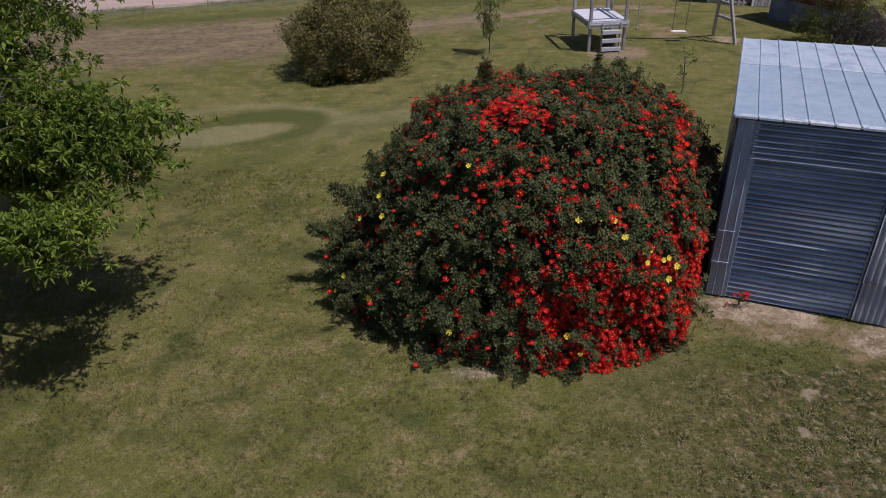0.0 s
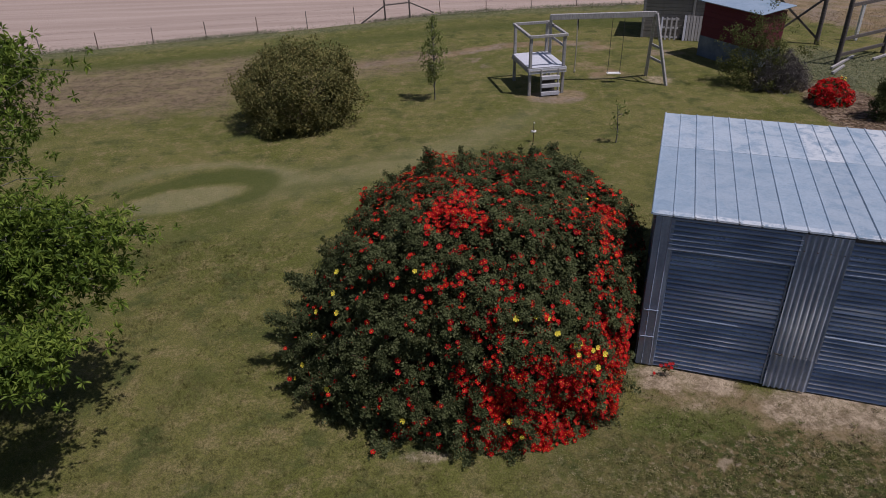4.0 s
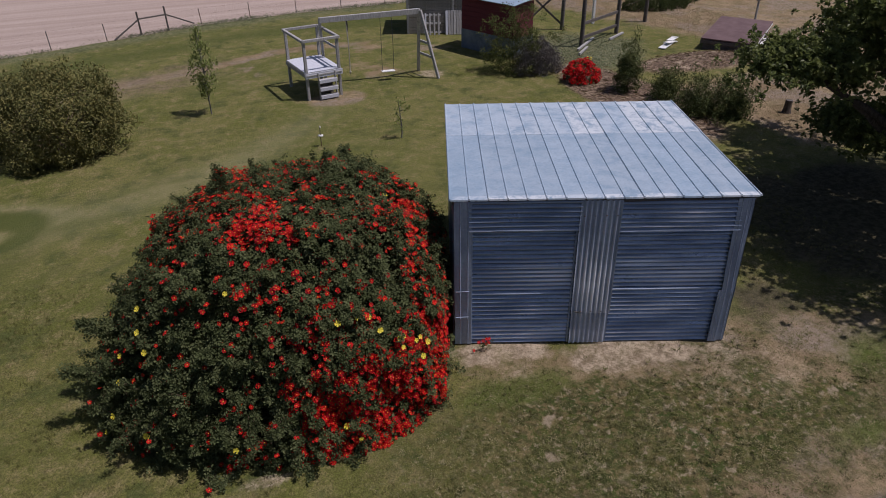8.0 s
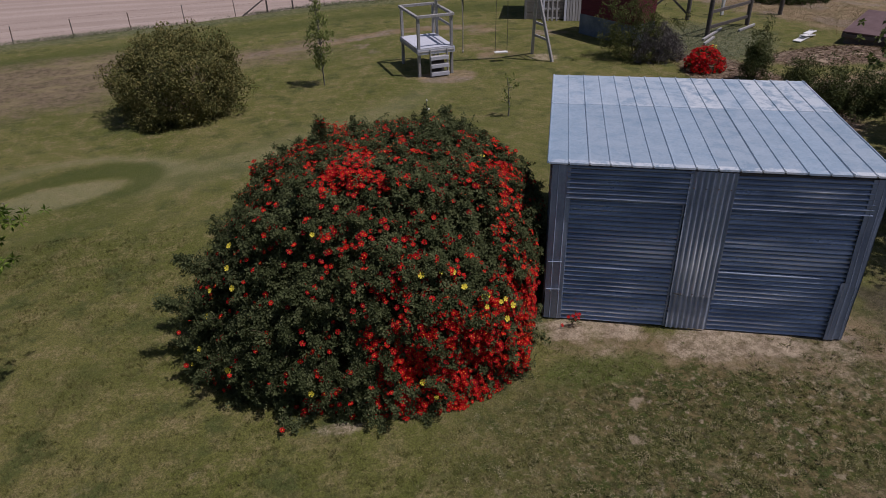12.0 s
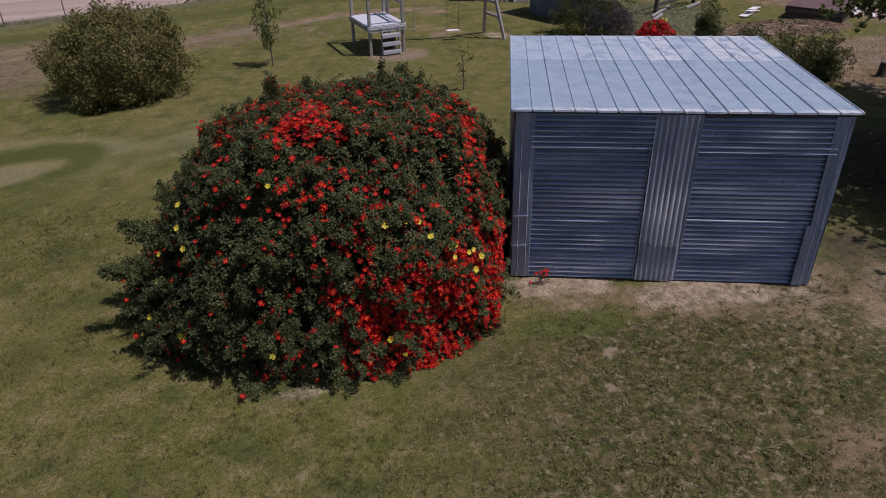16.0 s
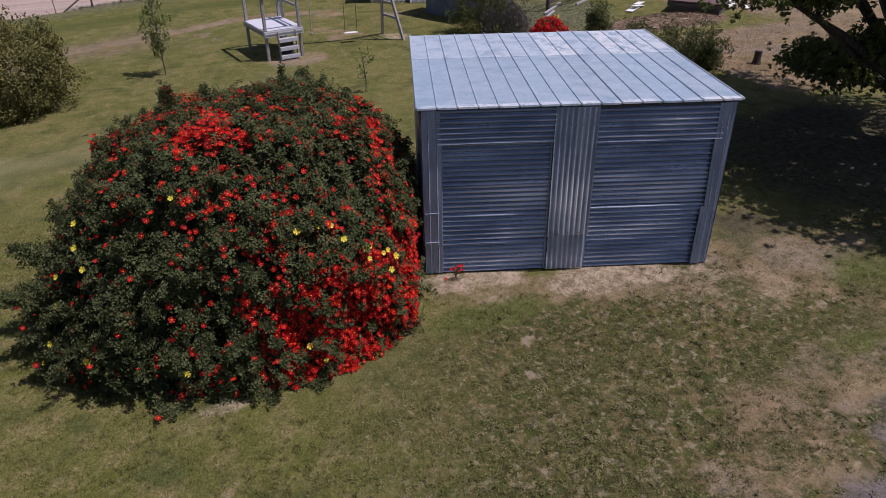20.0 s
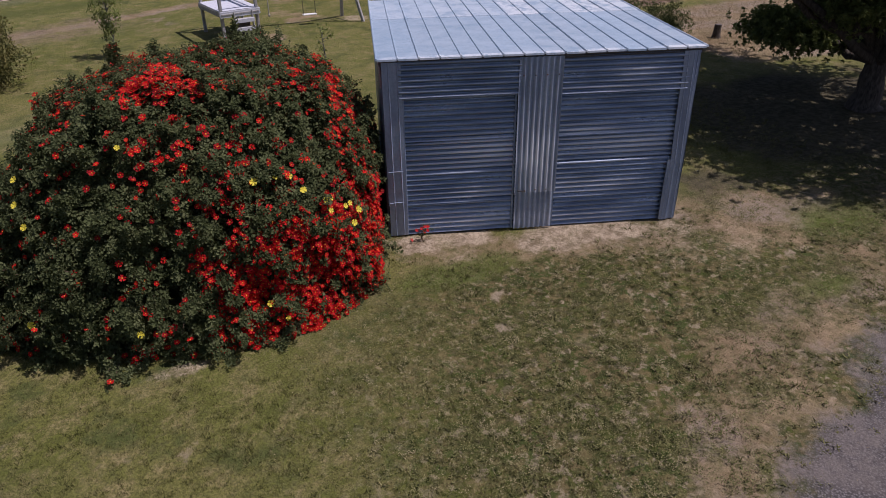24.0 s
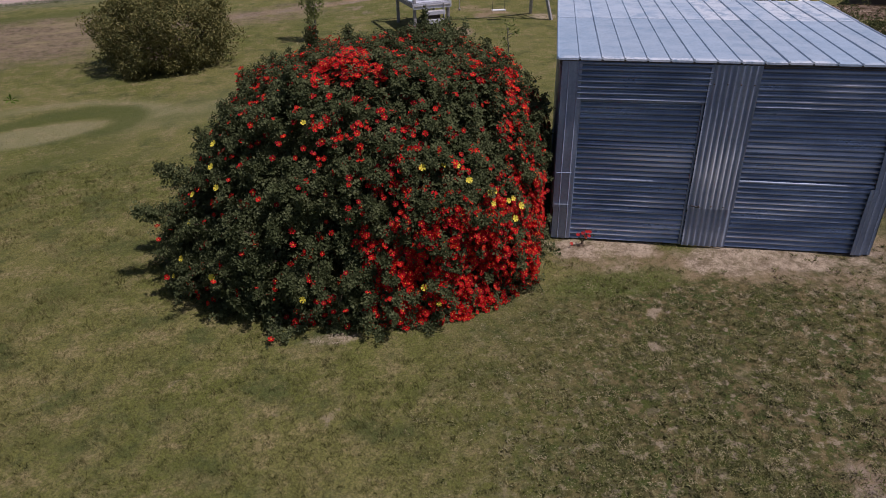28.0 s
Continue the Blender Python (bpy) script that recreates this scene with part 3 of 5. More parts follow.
def build_ground():
    def axis(lo, hi, stepw):
        inner = np.arange(lo, hi + 1e-6, stepw)
        out = np.geomspace(1, 1500, 26)
        return np.concatenate([(lo - out)[::-1], inner, hi + out])

    gx, gy = axis(-16, 27, 0.17), axis(-8, 41, 0.17)
    gx = np.unique(np.concatenate([gx, np.arange(-2.05, 12, 0.085)]))
    gy = np.unique(np.concatenate([gy, np.arange(1.6, 9, 0.085)]))
    x, y = np.meshgrid(gx, gy)
    x, y = x.ravel(), y.ravel()
    z = zones(x, y)
    near = step(-np.hypot(x - 5, y - 20), -60, -40)
    h = 0.02 * smooth_noise(x, y, 3.0, 3) * near
    h += z["soil"] * 0.035 * smooth_noise(x, y, 0.8, 4)
    h += step(-np.hypot((x - 20.3) / 3.2, (y - 21.3) / 1.3), -1.2, -0.3) * 0.16
    sx, sy = shed_xy(x, y)
    h -= 0.02 * step(-np.hypot((sx - 2.4) / 3, sy / 1.2), -1.3, -0.6)
    nx, ny = len(gx), len(gy)
    i = (np.arange(ny - 1)[:, None] * nx + np.arange(nx - 1)[None, :]).ravel()
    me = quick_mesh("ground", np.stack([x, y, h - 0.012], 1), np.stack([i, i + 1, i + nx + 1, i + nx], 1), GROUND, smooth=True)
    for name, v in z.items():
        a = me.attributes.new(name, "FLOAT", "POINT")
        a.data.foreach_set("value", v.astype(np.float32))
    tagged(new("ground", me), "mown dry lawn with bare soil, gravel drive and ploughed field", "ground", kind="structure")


build_ground()


def inside_shed(x, y):
    sx, sy = shed_xy(x, y)
    return (sx > -0.02) & (sx < SHED_W + 0.02) & (sy > -0.02) & (sy < SHED_D)


def scatter(n, x0, x1, y0, y1, keep):
    x, y = rng.uniform(x0, x1, n), rng.uniform(y0, y1, n)
    ok = (rng.random(n) < keep(x, y)) & ~inside_shed(x, y)
    return x[ok], y[ok]


def grass_blades(x, y, tall, wide, lean=0.6):
    n = len(x)
    h = tall * rng.uniform(0.5, 1.3, n)
    a = rng.uniform(0, 6.28, n)
    b = rng.uniform(0, 6.28, n)
    w = wide * rng.uniform(0.6, 1.2, n) * 0.5
    p = np.stack([x, y, np.full(n, -0.015)], 1)
    s = np.stack([np.cos(a) * w, np.sin(a) * w, np.zeros(n)], 1)
    top = p + np.stack([np.cos(b) * h * lean, np.sin(b) * h * lean, h], 1)
    v = np.stack([p - s, p + s, top], 1).reshape(-1, 3)
    return v, np.arange(n * 3).reshape(-1, 3)


def lawn_keep(x, y):
    z = zones(x, y)
    return np.clip(1 - z["bare"] * 1.05 - z["gravel"] * 1.15 - z["dry"] * 0.75 - z["litter"] * 0.6 - z["soil"] * 1.1 - z["mulch"] * 1.2 - z["spots"] * 0.95 - z["field"] - 0.45 * z["patchy"], 0, 1) * (0.65 + 0.35 * smooth_noise(x, y, 1.2, 9))


def build_grass():
    tx, ty = scatter(52000, -7, 14, 1.5, 14, lawn_keep)
    reach = np.clip(0.9 + 0.8 * smooth_noise(tx, ty, 0.5, 61), 0.25, 1.9)
    per = 9
    bx, by = np.repeat(tx, per) + rng.normal(0, 0.022, len(tx) * per), np.repeat(ty, per) + rng.normal(0, 0.022, len(tx) * per)
    dry_spot = ~inside_shed(bx, by)
    pieces = [grass_blades(bx[dry_spot], by[dry_spot], 0.048 * np.repeat(reach, per)[dry_spot], 0.009, 0.55)]
    for n, area, tall, wide in ((160000, (-7, 14, 1.5, 14), 0.03, 0.008), (90000, (-12, 20, 14, 27), 0.03, 0.012)):
        pieces.append(grass_blades(*scatter(n, *area, lawn_keep), tall, wide))
    tagged(new("lawn_grass", quick_mesh("lawn_grass", *merge(pieces), GRASS)), "short mown grass, green with straw patches", "grass", kind="stuff")

    def dry_keep(x, y):
        z = zones(x, y)
        return np.clip(z["dry"] * 0.8 + z["bare"] * 0.25, 0, 1) * (1 - z["gravel"])

    pieces = [grass_blades(*scatter(120000, 4, 14, 1.5, 9, dry_keep), 0.03, 0.006, 1.4), grass_blades(*scatter(90000, 14, 27, 9, 34, dry_keep), 0.10, 0.011, 1.3)]
    tagged(new("dry_grass", quick_mesh("dry_grass", *merge(pieces), STRAW)), "bleached dry grass and straw", "grass", kind="stuff")
    # clover and broad weeds by the drive
    def clover_keep(x, y):
        z = zones(x, y)
        return np.clip(z["clover"] + z["fresh"] * 0.7 - z["gravel"] - z["bare"] * 0.8 - z["dry"] * 0.4 - z["spots"] * 0.8, 0, 1) * 0.8

    x, y = scatter(260000, 0.5, 14, 1.8, 8.6, clover_keep)
    n = len(x)
    a = rng.uniform(0, 6.28, n)
    mound = np.clip(0.5 + 0.9 * smooth_noise(x, y, 0.16, 23), 0.05, 1.4)
    c = np.stack([x, y, 0.004 + rng.uniform(0.3, 1.0, n) * 0.085 * mound], 1)
    ax = np.stack([np.cos(a), np.sin(a), rng.normal(0, 0.3, n)], 1)
    nm = np.stack([rng.normal(0, 0.35, n), rng.normal(0, 0.35, n), np.ones(n)], 1)
    tagged(new("clover", quick_mesh("clover", *leaf_blades(c, ax, nm, rng.uniform(0.014, 0.028, n), 0.015), CLOVER)), "low clover and broad weeds in the lawn", "clover", kind="stuff")
    # leafy tufts that stand above the turf
    x, y = scatter(11000, -3, 14, 1.6, 8.4, lambda x, y: np.clip(zones(x, y)["patchy"] * (1 - zones(x, y)["gravel"] - zones(x, y)["bare"]), 0, 1) * np.clip(0.45 + 0.6 * smooth_noise(x, y, 0.5, 24), 0.05, 1))
    per = 15
    reach = np.repeat(rng.uniform(0.5, 1.25, len(x)), per)
    x, y = np.repeat(x, per) + rng.normal(0, 0.026, len(x) * per), np.repeat(y, per) + rng.normal(0, 0.026, len(y) * per)
    tagged(new("turf_tufts", quick_mesh("turf_tufts", *grass_blades(x, y, 0.037 * reach, 0.019, 1.25), CLOVER)), "leafy weed tufts in the trodden lawn", "weeds", kind="stuff")
    x, y = scatter(16000, 13.5, 21, 20.8, 28, lambda x, y: zones(x, y)["weedy"] * (0.5 + 0.5 * smooth_noise(x, y, 0.8, 33)))
    tagged(new("pen_weeds", quick_mesh("pen_weeds", *grass_blades(x, y, 0.07, 0.028, 1.3), LEAF_BLUE)), "low grey-green weeds round the pen", "weeds", kind="stuff")
    # dead twigs and bark on the beds
    x, y = scatter(5000, 13, 24, 15, 24, lambda x, y: zones(x, y)["mulch"])
    n = len(x)
    a = rng.uniform(0, 6.28, n)
    c = np.stack([x, y, 0.02 + 0.15 * step(-np.hypot((x - 20.3) / 3.2, (y - 21.3) / 1.3), -1.2, -0.3) + rng.uniform(0, 0.03, n)], 1)
    ax = np.stack([np.cos(a), np.sin(a), rng.normal(0, 0.15, n)], 1)
    tagged(new("twig_litter", quick_mesh("twig_litter", *leaf_blades(c, ax, np.tile([0.0, 0.0, 1.0], (n, 1)) + rng.normal(0, 0.2, (n, 3)), rng.uniform(0.08, 0.3, n), 0.018), STRAW)), "dry twigs and clippings on a soil bed", "litter", kind="stuff")
    # rank weeds along the field fence
    x = rng.uniform(-18, 14, 14000)
    y = fence_line(x) + rng.normal(0, 0.25, 14000)
    ok = smooth_noise(x, y, 2.2, 31) + rng.normal(0, 0.3, 14000) > -0.1
    tagged(new("fence_weeds", quick_mesh("fence_weeds", *grass_blades(x[ok], y[ok], 0.10, 0.022, 1.0), LEAF_BLUE)), "rank grey-green weeds along a field fence", "weeds", kind="stuff")


build_grass()

# ---- the corrugated shed ----
PITCH, WAVE = 0.086, 0.0185


def corrugated(length, across, upright=False, thick=0.0015):
    """A wavy sheet in the x-z plane facing -y: waves stacked up z, or side by side along x if upright."""
    n = max(6, round(across / PITCH * 12))
    u = np.linspace(0, across, n + 1)
    d = -WAVE * (0.6 if upright else 1.0) * np.cos(u / PITCH * 2 * math.pi)
    along = np.linspace(0, length, 9)
    vs = []
    for a in along:
        for q in range(n + 1):
            vs.append((u[q], d[q], a) if upright else (a, d[q], u[q]))
    vs = np.array(vs)
    k = length * 7 + across * 9
    vs[:, 1] += 0.005 * np.sin(vs[:, 0] * 2.3 + vs[:, 2] * 2.9 + k) + 0.003 * np.sin(vs[:, 0] * 5.1 - vs[:, 2] * 9 + k)
    fs = []
    for r in range(len(along) - 1):
        for q in range(n):
            i = r * (n + 1) + q
            f = (i, i + 1, i + n + 2, i + n + 1)
            fs.append(f if not upright else f[::-1])
    fs = np.array(fs)
    back = vs.copy()
    back[:, 1] += thick
    m = len(vs)
    return np.concatenate([vs, back]), np.concatenate([fs, fs[:, ::-1] + m])


def roof_sheet(width, length, worn):
    """A flat sheet with a raised crimp at each side and one in the middle, running along y."""
    xs, hs = [], []
    for c in (0.0, width / 2, width):
        for dx, hh in ((-0.018, 0), (-0.007, 0.017), (0.007, 0.017), (0.018, 0)):
            if -0.001 <= c + dx <= width + 0.001 or abs(dx) < 0.03:
                xs.append(c + dx)
                hs.append(hh)
    ys = np.concatenate([[0, 0.12, 0.14], np.linspace(0.25, length, 8)])
    vs = []
    for y in ys:
        for x, hh in zip(xs, hs):
            vs.append((x, y, hh))
    n = len(xs)
    fs = [(r * n + q, r * n + q + 1, (r + 1) * n + q + 1, (r + 1) * n + q) for r in range(len(ys) - 1) for q in range(n - 1)]
    # turned-down lip at the front edge
    m = len(vs)
    vs += [(x, -0.004, hh - 0.028) for x, hh in zip(xs, hs)]
    fs += [(m + q, m + q + 1, q + 1, q) for q in range(n - 1)]
    me = quick_mesh("roof_sheet", np.array(vs), np.array(fs), ROOF_TIN)
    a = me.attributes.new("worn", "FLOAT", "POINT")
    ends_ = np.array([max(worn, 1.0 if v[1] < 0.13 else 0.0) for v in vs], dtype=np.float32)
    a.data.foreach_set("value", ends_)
    return me


# white glints painted on the front: middle, half width and height, strength
PAINTED_GLINTS = ((1.45, 1.42, 0.75, 0.24, 1.0), (1.1, 1.20, 0.9, 0.10, 0.7), (1.2, 0.22, 0.8, 0.15, 0.95), (1.45, 0.70, 0.5, 0.13, 0.7), (2.40, 1.30, 0.30, 0.62, 1.0), (3.0, 1.68, 0.55, 0.10, 1.0), (3.7, 1.42, 1.0, 0.22, 0.8), (3.2, 0.72, 0.8, 0.14, 0.85), (3.2, 0.15, 0.7, 0.08, 0.7), (3.85, 2.58, 0.32, 0.10, 0.9), (3.6, 2.34, 0.8, 0.05, 0.9), (1.1, 2.37, 1.0, 0.03, 0.7))


def painted_glint(x, z):
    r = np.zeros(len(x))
    for mx, mz, hw, hh, much in PAINTED_GLINTS:
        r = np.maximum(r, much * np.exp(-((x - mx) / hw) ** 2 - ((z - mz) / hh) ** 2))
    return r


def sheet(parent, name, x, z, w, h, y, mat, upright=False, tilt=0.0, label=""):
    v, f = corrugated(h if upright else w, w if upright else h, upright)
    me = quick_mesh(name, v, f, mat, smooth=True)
    a = me.attributes.new("painted_glint", "FLOAT", "POINT")
    a.data.foreach_set("value", painted_glint(np.asarray(v)[:, 0] + x, np.asarray(v)[:, 2] + z).astype(np.float32))
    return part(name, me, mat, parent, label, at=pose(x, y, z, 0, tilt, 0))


def flashing(parent, x, z, w, h, y, tilt=0.0, name="corner_strip", label="flat folded tin flashing"):
    """An upright strip of flat tin with two pressed ridges and turned-back edges, a little buckled."""
    xs = np.array([0.0, 0.0, 0.30 * w, 0.34 * w, 0.38 * w, 0.76 * w, 0.80 * w, 0.84 * w, w, w])
    ds = np.array([0.018, 0.0, 0.0, -0.010, 0.0, 0.0, -0.009, 0.0, 0.0, 0.018])
    zs = np.linspace(0, h, 12)
    vs = np.array([(a + 0.002 * math.sin(5 * q + 3 * x), d + 0.0035 * math.sin(3.1 * q + 9 * a + x), q) for q in zs for a, d in zip(xs, ds)])
    n = len(xs)
    fs = np.array([(r * n + k, r * n + k + 1, (r + 1) * n + k + 1, (r + 1) * n + k) for r in range(len(zs) - 1) for k in range(n - 1)])
    back = vs + np.array([0, 0.0015, 0])
    me = quick_mesh(name, np.concatenate([vs, back]), np.concatenate([fs, fs[:, ::-1] + len(vs)]), STRIP_TIN)
    return part(name, me, STRIP_TIN, parent, label, at=pose(x, y, z, 0, tilt, 0))


def build_shed():
    shed = thing("tin_shed", shed_pose, "square tin shed of weathered blue-grey corrugated iron with a flat roof", "shed")
    H, HB = 2.88, 2.75
    part("frame", box(SHED_W - 0.1, SHED_D - 0.1, HB - 0.08, 0.01), DARK_WOOD, shed, "dark timber frame behind the sheets", at=(SHED_W / 2, SHED_D / 2 + 0.02, 0.0))
    # front wall: left bay, mid strip, right bay and corner strips
    lx, lw = 0.26, 1.82
    rx, rw = 2.72, 1.86
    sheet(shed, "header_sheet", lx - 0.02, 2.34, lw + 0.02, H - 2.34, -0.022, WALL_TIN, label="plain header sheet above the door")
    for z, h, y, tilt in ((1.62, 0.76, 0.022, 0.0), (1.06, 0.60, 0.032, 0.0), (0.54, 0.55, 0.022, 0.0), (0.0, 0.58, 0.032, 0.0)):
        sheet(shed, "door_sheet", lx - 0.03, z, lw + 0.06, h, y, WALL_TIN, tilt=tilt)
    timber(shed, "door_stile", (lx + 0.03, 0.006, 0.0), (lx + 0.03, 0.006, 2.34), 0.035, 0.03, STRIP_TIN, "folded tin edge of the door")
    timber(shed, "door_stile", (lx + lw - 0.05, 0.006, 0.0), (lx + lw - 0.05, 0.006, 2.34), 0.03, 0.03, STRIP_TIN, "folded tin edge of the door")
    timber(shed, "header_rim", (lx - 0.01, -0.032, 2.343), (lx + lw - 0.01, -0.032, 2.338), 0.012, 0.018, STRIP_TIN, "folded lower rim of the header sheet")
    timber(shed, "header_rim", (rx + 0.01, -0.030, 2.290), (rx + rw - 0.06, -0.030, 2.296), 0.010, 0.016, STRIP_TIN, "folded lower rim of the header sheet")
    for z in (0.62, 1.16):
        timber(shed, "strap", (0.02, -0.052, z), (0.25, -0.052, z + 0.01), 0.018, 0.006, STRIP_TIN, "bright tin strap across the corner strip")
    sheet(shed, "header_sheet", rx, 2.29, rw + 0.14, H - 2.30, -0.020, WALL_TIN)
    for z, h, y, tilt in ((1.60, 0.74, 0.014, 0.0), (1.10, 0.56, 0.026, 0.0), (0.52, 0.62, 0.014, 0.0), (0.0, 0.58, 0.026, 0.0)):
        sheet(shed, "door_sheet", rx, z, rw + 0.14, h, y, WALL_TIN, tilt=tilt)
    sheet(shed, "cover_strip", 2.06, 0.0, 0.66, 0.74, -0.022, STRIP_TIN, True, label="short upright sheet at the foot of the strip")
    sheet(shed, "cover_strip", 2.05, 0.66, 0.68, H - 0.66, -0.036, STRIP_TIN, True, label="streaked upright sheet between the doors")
    flashing(shed, 0.0, 0.56, 0.285, H - 0.56, -0.024)
    flashing(shed, 0.01, 0.0, 0.280, 0.60, -0.014)
    flashing(shed, SHED_W - 0.19, 0.0, 0.19, H - 0.01, -0.018)
    flashing(shed, SHED_W - 0.215, 1.02, 0.20, H - 1.03, -0.032, tilt=-1.6)
    flashing(shed, SHED_W - 0.285, 0.0, 0.155, 1.10, -0.046, tilt=0.8, name="patch_strip", label="short bent patch sheet at the corner")
    for i in range(7):
        part("bolt", box(0.02, 0.012, 0.02, 0.004), STEEL, shed, at=(2.12 + 0.09 * i, -0.06, 0.70 if i % 2 else 2.6))
    part("latch", box(0.14, 0.02, 0.02, 0.005), CHAIN, shed, "bent steel latch bar", at=pose(2.16, -0.062, 0.69, 0, 12, 0))
    # side and back walls
    for k in range(6):
        w = SHED_D / 6
        for xx, rz in ((-0.01, -90), (SHED_W + 0.01, 90)):
            v, f = corrugated(HB - 0.02, w + 0.02, True)
            yy = (k + 1) * w if rz < 0 else k * w
            part("side_sheet", quick_mesh("side_sheet", v, f, WALL_TIN, True), WALL_TIN, shed, at=pose(xx, yy, 0, 0, 0, rz))
        v, f = corrugated(HB - 0.06, SHED_W / 6 + 0.02, True)
        part("back_sheet", quick_mesh("back_sheet", v, f, WALL_TIN, True), WALL_TIN, shed, at=pose((k + 1) * SHED_W / 6, SHED_D + 0.01, 0, 0, 0, 180))
    # roof: eight sheets in front, eight behind lapped over them
    fall = math.degrees(math.atan2(0.11, SHED_D))
    w = (SHED_W + 0.14) / 8
    lap = 2.95
    for k in range(8):
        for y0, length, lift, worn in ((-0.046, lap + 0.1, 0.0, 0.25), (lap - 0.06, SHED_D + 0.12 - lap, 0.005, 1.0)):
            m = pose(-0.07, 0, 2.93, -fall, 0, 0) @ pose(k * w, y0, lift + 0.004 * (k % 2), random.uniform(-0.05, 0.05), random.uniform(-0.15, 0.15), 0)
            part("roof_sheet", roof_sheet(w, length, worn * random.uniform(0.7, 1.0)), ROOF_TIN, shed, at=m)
    part("eave_board", box(SHED_W + 0.04, 0.04, 0.09, 0.006), DARK_WOOD, shed, at=(SHED_W / 2, 0.01, 2.82))
    for x in (-0.02, SHED_W + 0.02):
        part("eave_board", box(0.03, SHED_D, 0.09, 0.006), DARK_WOOD, shed, at=pose(x, SHED_D / 2, 2.77, -fall, 0, 0))


build_shed()

# ---- plants ----


def blossom_mesh(name, mat, radius, petals=5):
    """An open five-petalled flower, cupped, facing +z."""
    vs, fs = [(0, 0, 0)], []
    for p in range(petals):
        a = 2 * math.pi * p / petals
        i = len(vs)
        for da, r, z in ((-0.52, 0.62, 0.10), (-0.42, 1.0, 0.26), (0.42, 1.0, 0.24), (0.52, 0.62, 0.10)):
            vs.append((radius * r * math.cos(a + da), radius * r * math.sin(a + da), radius * z * (1 + 0.3 * (p % 2))))
        fs += [(0, i, i + 1), (0, i + 1, i + 2), (0, i + 2, i + 3)]
    return np.array(vs), np.array(fs)


def frames_from(normals):
    """Rotation matrices whose z is each normal, spun at random."""
    z = unit(normals)
    a = unit(np.cross(z, rng.normal(size=z.shape)))
    b = np.cross(z, a)
    return np.stack([a, b, z], axis=2)


def copies(verts, faces, places, turns, scales):
    """Many turned and scaled copies of one small shape, joined."""
    n, k = len(places), len(verts)
    v = np.einsum("nij,kj->nki", turns, verts) * scales[:, None, None] + places[:, None, :]
    f = faces[None] + (np.arange(n) * k)[:, None, None]
    return v.reshape(-1, 3), f.reshape(-1, faces.shape[1])


ROSE_C = Vector((1.10, 8.96, 0))


def rose_radius(th):
    """The rose bush's reach from its foot in each direction: short to the front, long to the back."""
    c, s = np.cos(th), np.sin(th)
    return 3.24 * (1 + 0.131 * c + 0.457 * s - 0.047 * np.cos(2 * th) + 0.097 * np.sin(2 * th) - 0.08 * np.cos(3 * th) - 0.021 * np.sin(3 * th)) * (1 - 0.065 * np.clip(-c, 0, 1) ** 2 + 0.07 * np.clip(-0.9 * s - 0.44 * c, 0, 1) ** 4 + 0.03 * np.clip(0.9 * c - 0.44 * s, 0, 1) ** 8)


def rose_surface(th, q):
    """A point of the outer leaves: q is 0 at the ground and 1 at the top; and its outward normal."""

    def bare(t, w):
        w = np.clip(w, 0, 1)
        r = rose_radius(t)
        up, out = np.sin(w * math.pi / 2) ** 1.04, np.cos(w * math.pi / 2) ** 0.75
        return np.stack([np.cos(t) * r * out + 0.28 * up, np.sin(t) * r * out + 0.30 * up, 2.92 * up], 1)

    p = bare(th, q)
    e = 0.004
    q0 = np.clip(q, 0.01, 0.98)
    nrm = unit(np.cross(bare(th + e, q0) - bare(th - e, q0), bare(th, q0 + e) - bare(th, q0 - e)))
    x, y, z = p.T
    lump = 0.14 * smooth_noise(x + 0.8 * z, y + 0.6 * z, 0.95, 51) + 0.14 * smooth_noise(x - 0.7 * z, y + 0.9 * z, 0.40, 54) - 0.07
    p = p + nrm * (lump * (0.55 + 0.45 * np.minimum(z, 1)))[:, None]
    # the bush stops short of the tin wall
    c, s = math.cos(radians(SHED_YAW)), math.sin(radians(SHED_YAW))
    dx, dy = p[:, 0] + ROSE_C.x - SHED_AT[0], p[:, 1] + ROSE_C.y - SHED_AT[1]
    over = np.maximum(dx * c + dy * s + 0.30, 0) * 0.97
    p[:, 0] -= over * c
    p[:, 1] -= over * s
    return p, nrm


def rose_points(n):
    """Places spread evenly over the bush's surface, thinner on its far side."""
    th, q = rng.uniform(-math.pi, math.pi, n * 8), rng.uniform(0, 0.995, n * 8)
    e = 0.01
    a, b, c = rose_surface(th, q)[0], rose_surface(th + e, q)[0], rose_surface(th, np.clip(q + e, 0, 1))[0]
    area = np.linalg.norm(np.cross(b - a, c - a), axis=1)
    area *= np.where((a[:, 1] > 2.6) & (a[:, 2] < 2.3), 0.4, 1.0)
    pick = rng.choice(len(th), n, replace=False, p=area / area.sum())
    return rose_surface(th[pick], q[pick])


